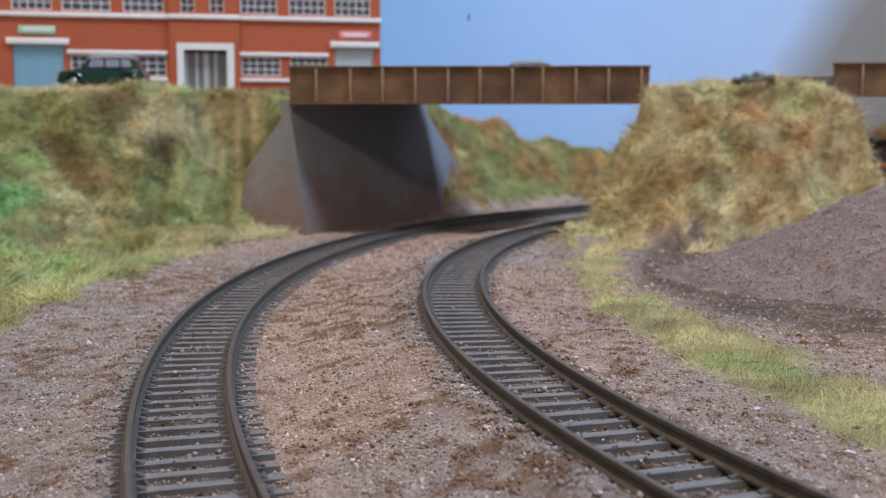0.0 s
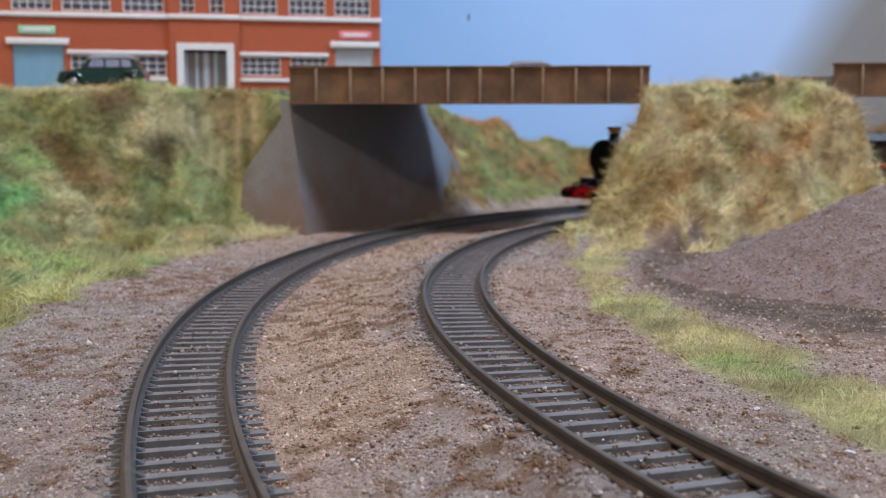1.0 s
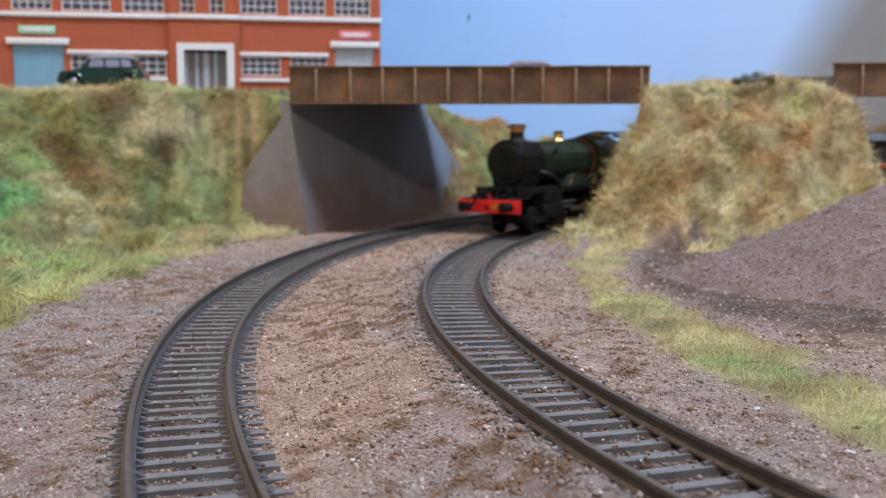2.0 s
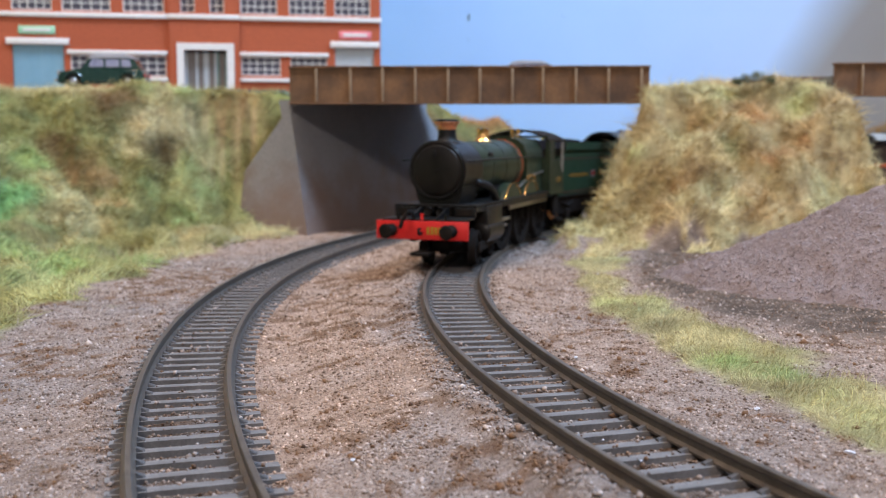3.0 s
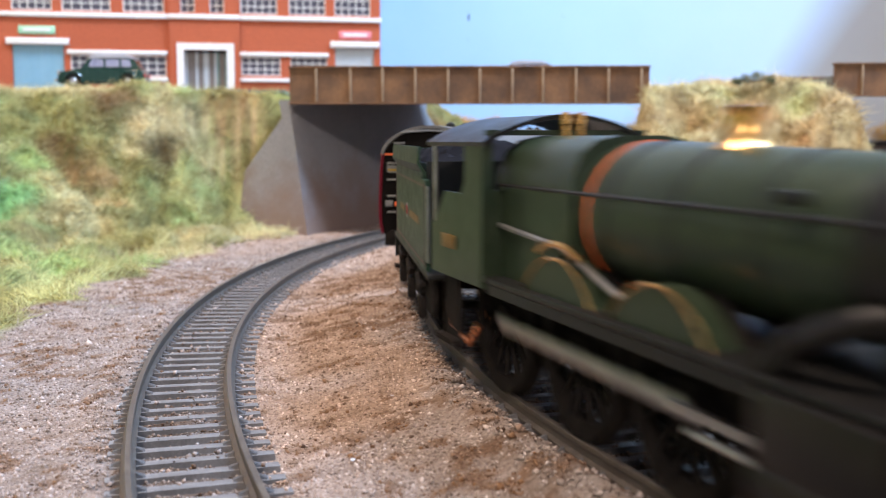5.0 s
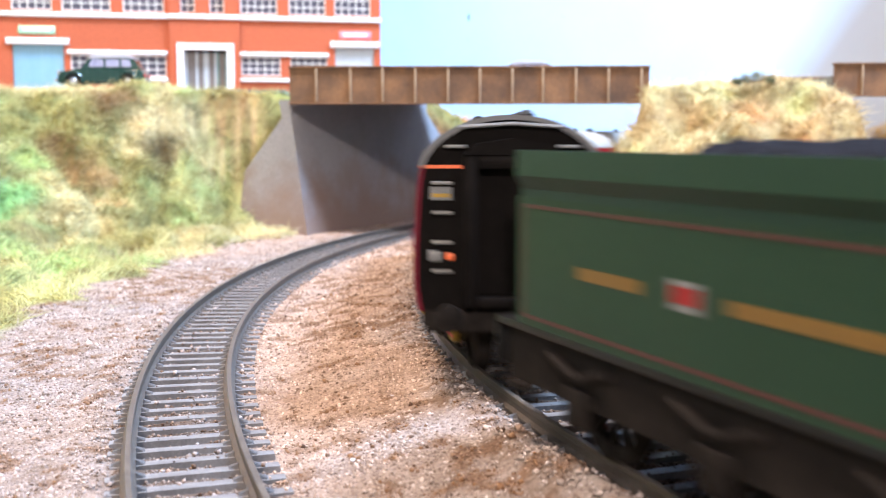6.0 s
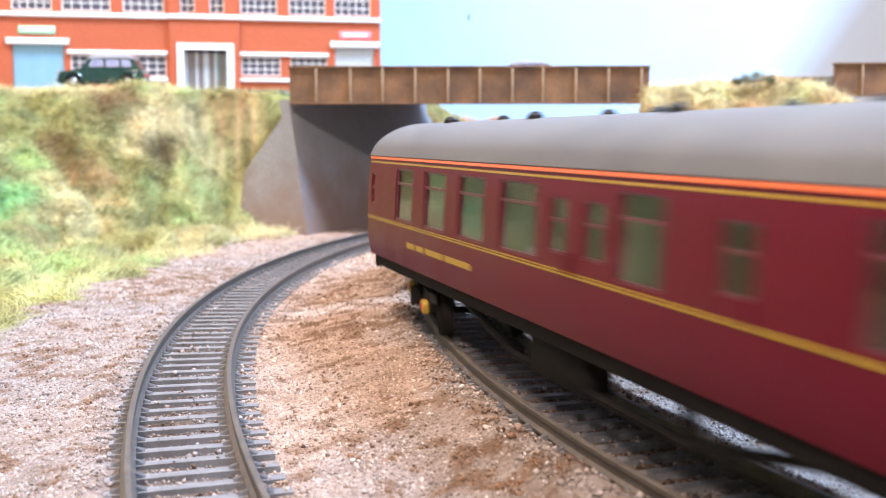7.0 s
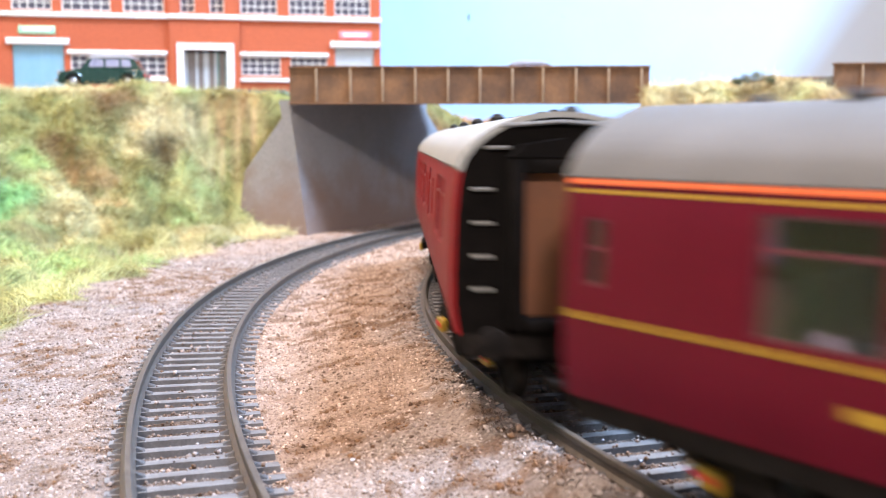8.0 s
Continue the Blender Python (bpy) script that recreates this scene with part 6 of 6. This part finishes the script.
def front_at(t):
    """Where the loco's front stands along the inner track, as an arc length in plan units; it gathers speed slightly."""
    ts, ss = [k[0] for k in KNOTS], [k[1] for k in KNOTS]
    i = min(max(int(np.searchsorted(ts, t, "right")) - 1, 0), len(ts) - 2)

    def slope(n):
        a, b = max(n - 1, 0), min(n + 1, len(ts) - 1)
        return (ss[b] - ss[a]) / (ts[b] - ts[a])
    h = ts[i + 1] - ts[i]
    u = (t - ts[i]) / h
    return ((2 * u ** 3 - 3 * u ** 2 + 1) * ss[i] + (u ** 3 - 2 * u ** 2 + u) * h * slope(i)
            + (3 * u ** 2 - 2 * u ** 3) * ss[i + 1] + (u ** 3 - u ** 2) * h * slope(i + 1))


def ride(t, behind, pivot_a, pivot_b):
    """Pose of a vehicle whose two pivots, so many mm behind its front, stand on the inner track."""
    k = MM / U
    a = (front_at(t) - (behind + pivot_a) * k) / RI
    half = (pivot_b - pivot_a) * k / 2
    b = a - 2 * math.asin(half / RI)
    pa = Vector((CI[0] + RI * math.cos(a), CI[1] + RI * math.sin(a), 0))
    pb = Vector((CI[0] + RI * math.cos(b), CI[1] + RI * math.sin(b), 0))
    d = (pa - pb).normalized()
    o = pa + d * pivot_a * k
    return Matrix.Translation(o * U) @ Matrix.Rotation(math.atan2(d.y, d.x), 4, "Z")


def motions():
    tenths = [i / 10 for i in range(81)]
    for ob, behind, p, q in ((loco, 0, 74, 129), (tender, 155, 20, 80), (coach, 277, 36, 222), (coach2, 564, 36, 222)):
        if ob is loco:      # it takes up its side play and swings its nose out while the bend tightens behind it
            swing = lambda t: shift(-60, 0, 0) @ Matrix.Rotation(-radians(float(np.interp(t, [0, 1.5, 3.0, 3.5, 4.5, 8.0], [1.5, 1.5, 3.2, 1.2, -0.2, -0.2]))), 4, "Z") @ shift(60, 0, 0)
            walk(ob, [(t, ride(t, behind, p, q) @ swing(t)) for t in tenths])
            continue
        walk(ob, [(t, ride(t, behind, p, q)) for t in tenths])
    gone = lambda t: (front_at(t) - front_at(0)) * U / MM
    thirtieths = [i / 30 for i in range(241)]
    for w, at, r in ROLLERS:
        ts = tenths if r > 12 else thirtieths
        walk(w, [(t, shift(*at) @ Matrix.Rotation(gone(t) / r + at[0] * 0.37, 4, "Y")) for t in ts])
    for rod, s_ in RODS:
        for_rows = []
        for t in tenths:
            a = gone(t) / 13.4 + (1.57 if s_ > 0 else 0)
            for_rows.append((t, shift(5.2 * math.sin(a), 0, 13.4 + 5.2 * math.cos(a))))
        walk(rod, for_rows)


motions()
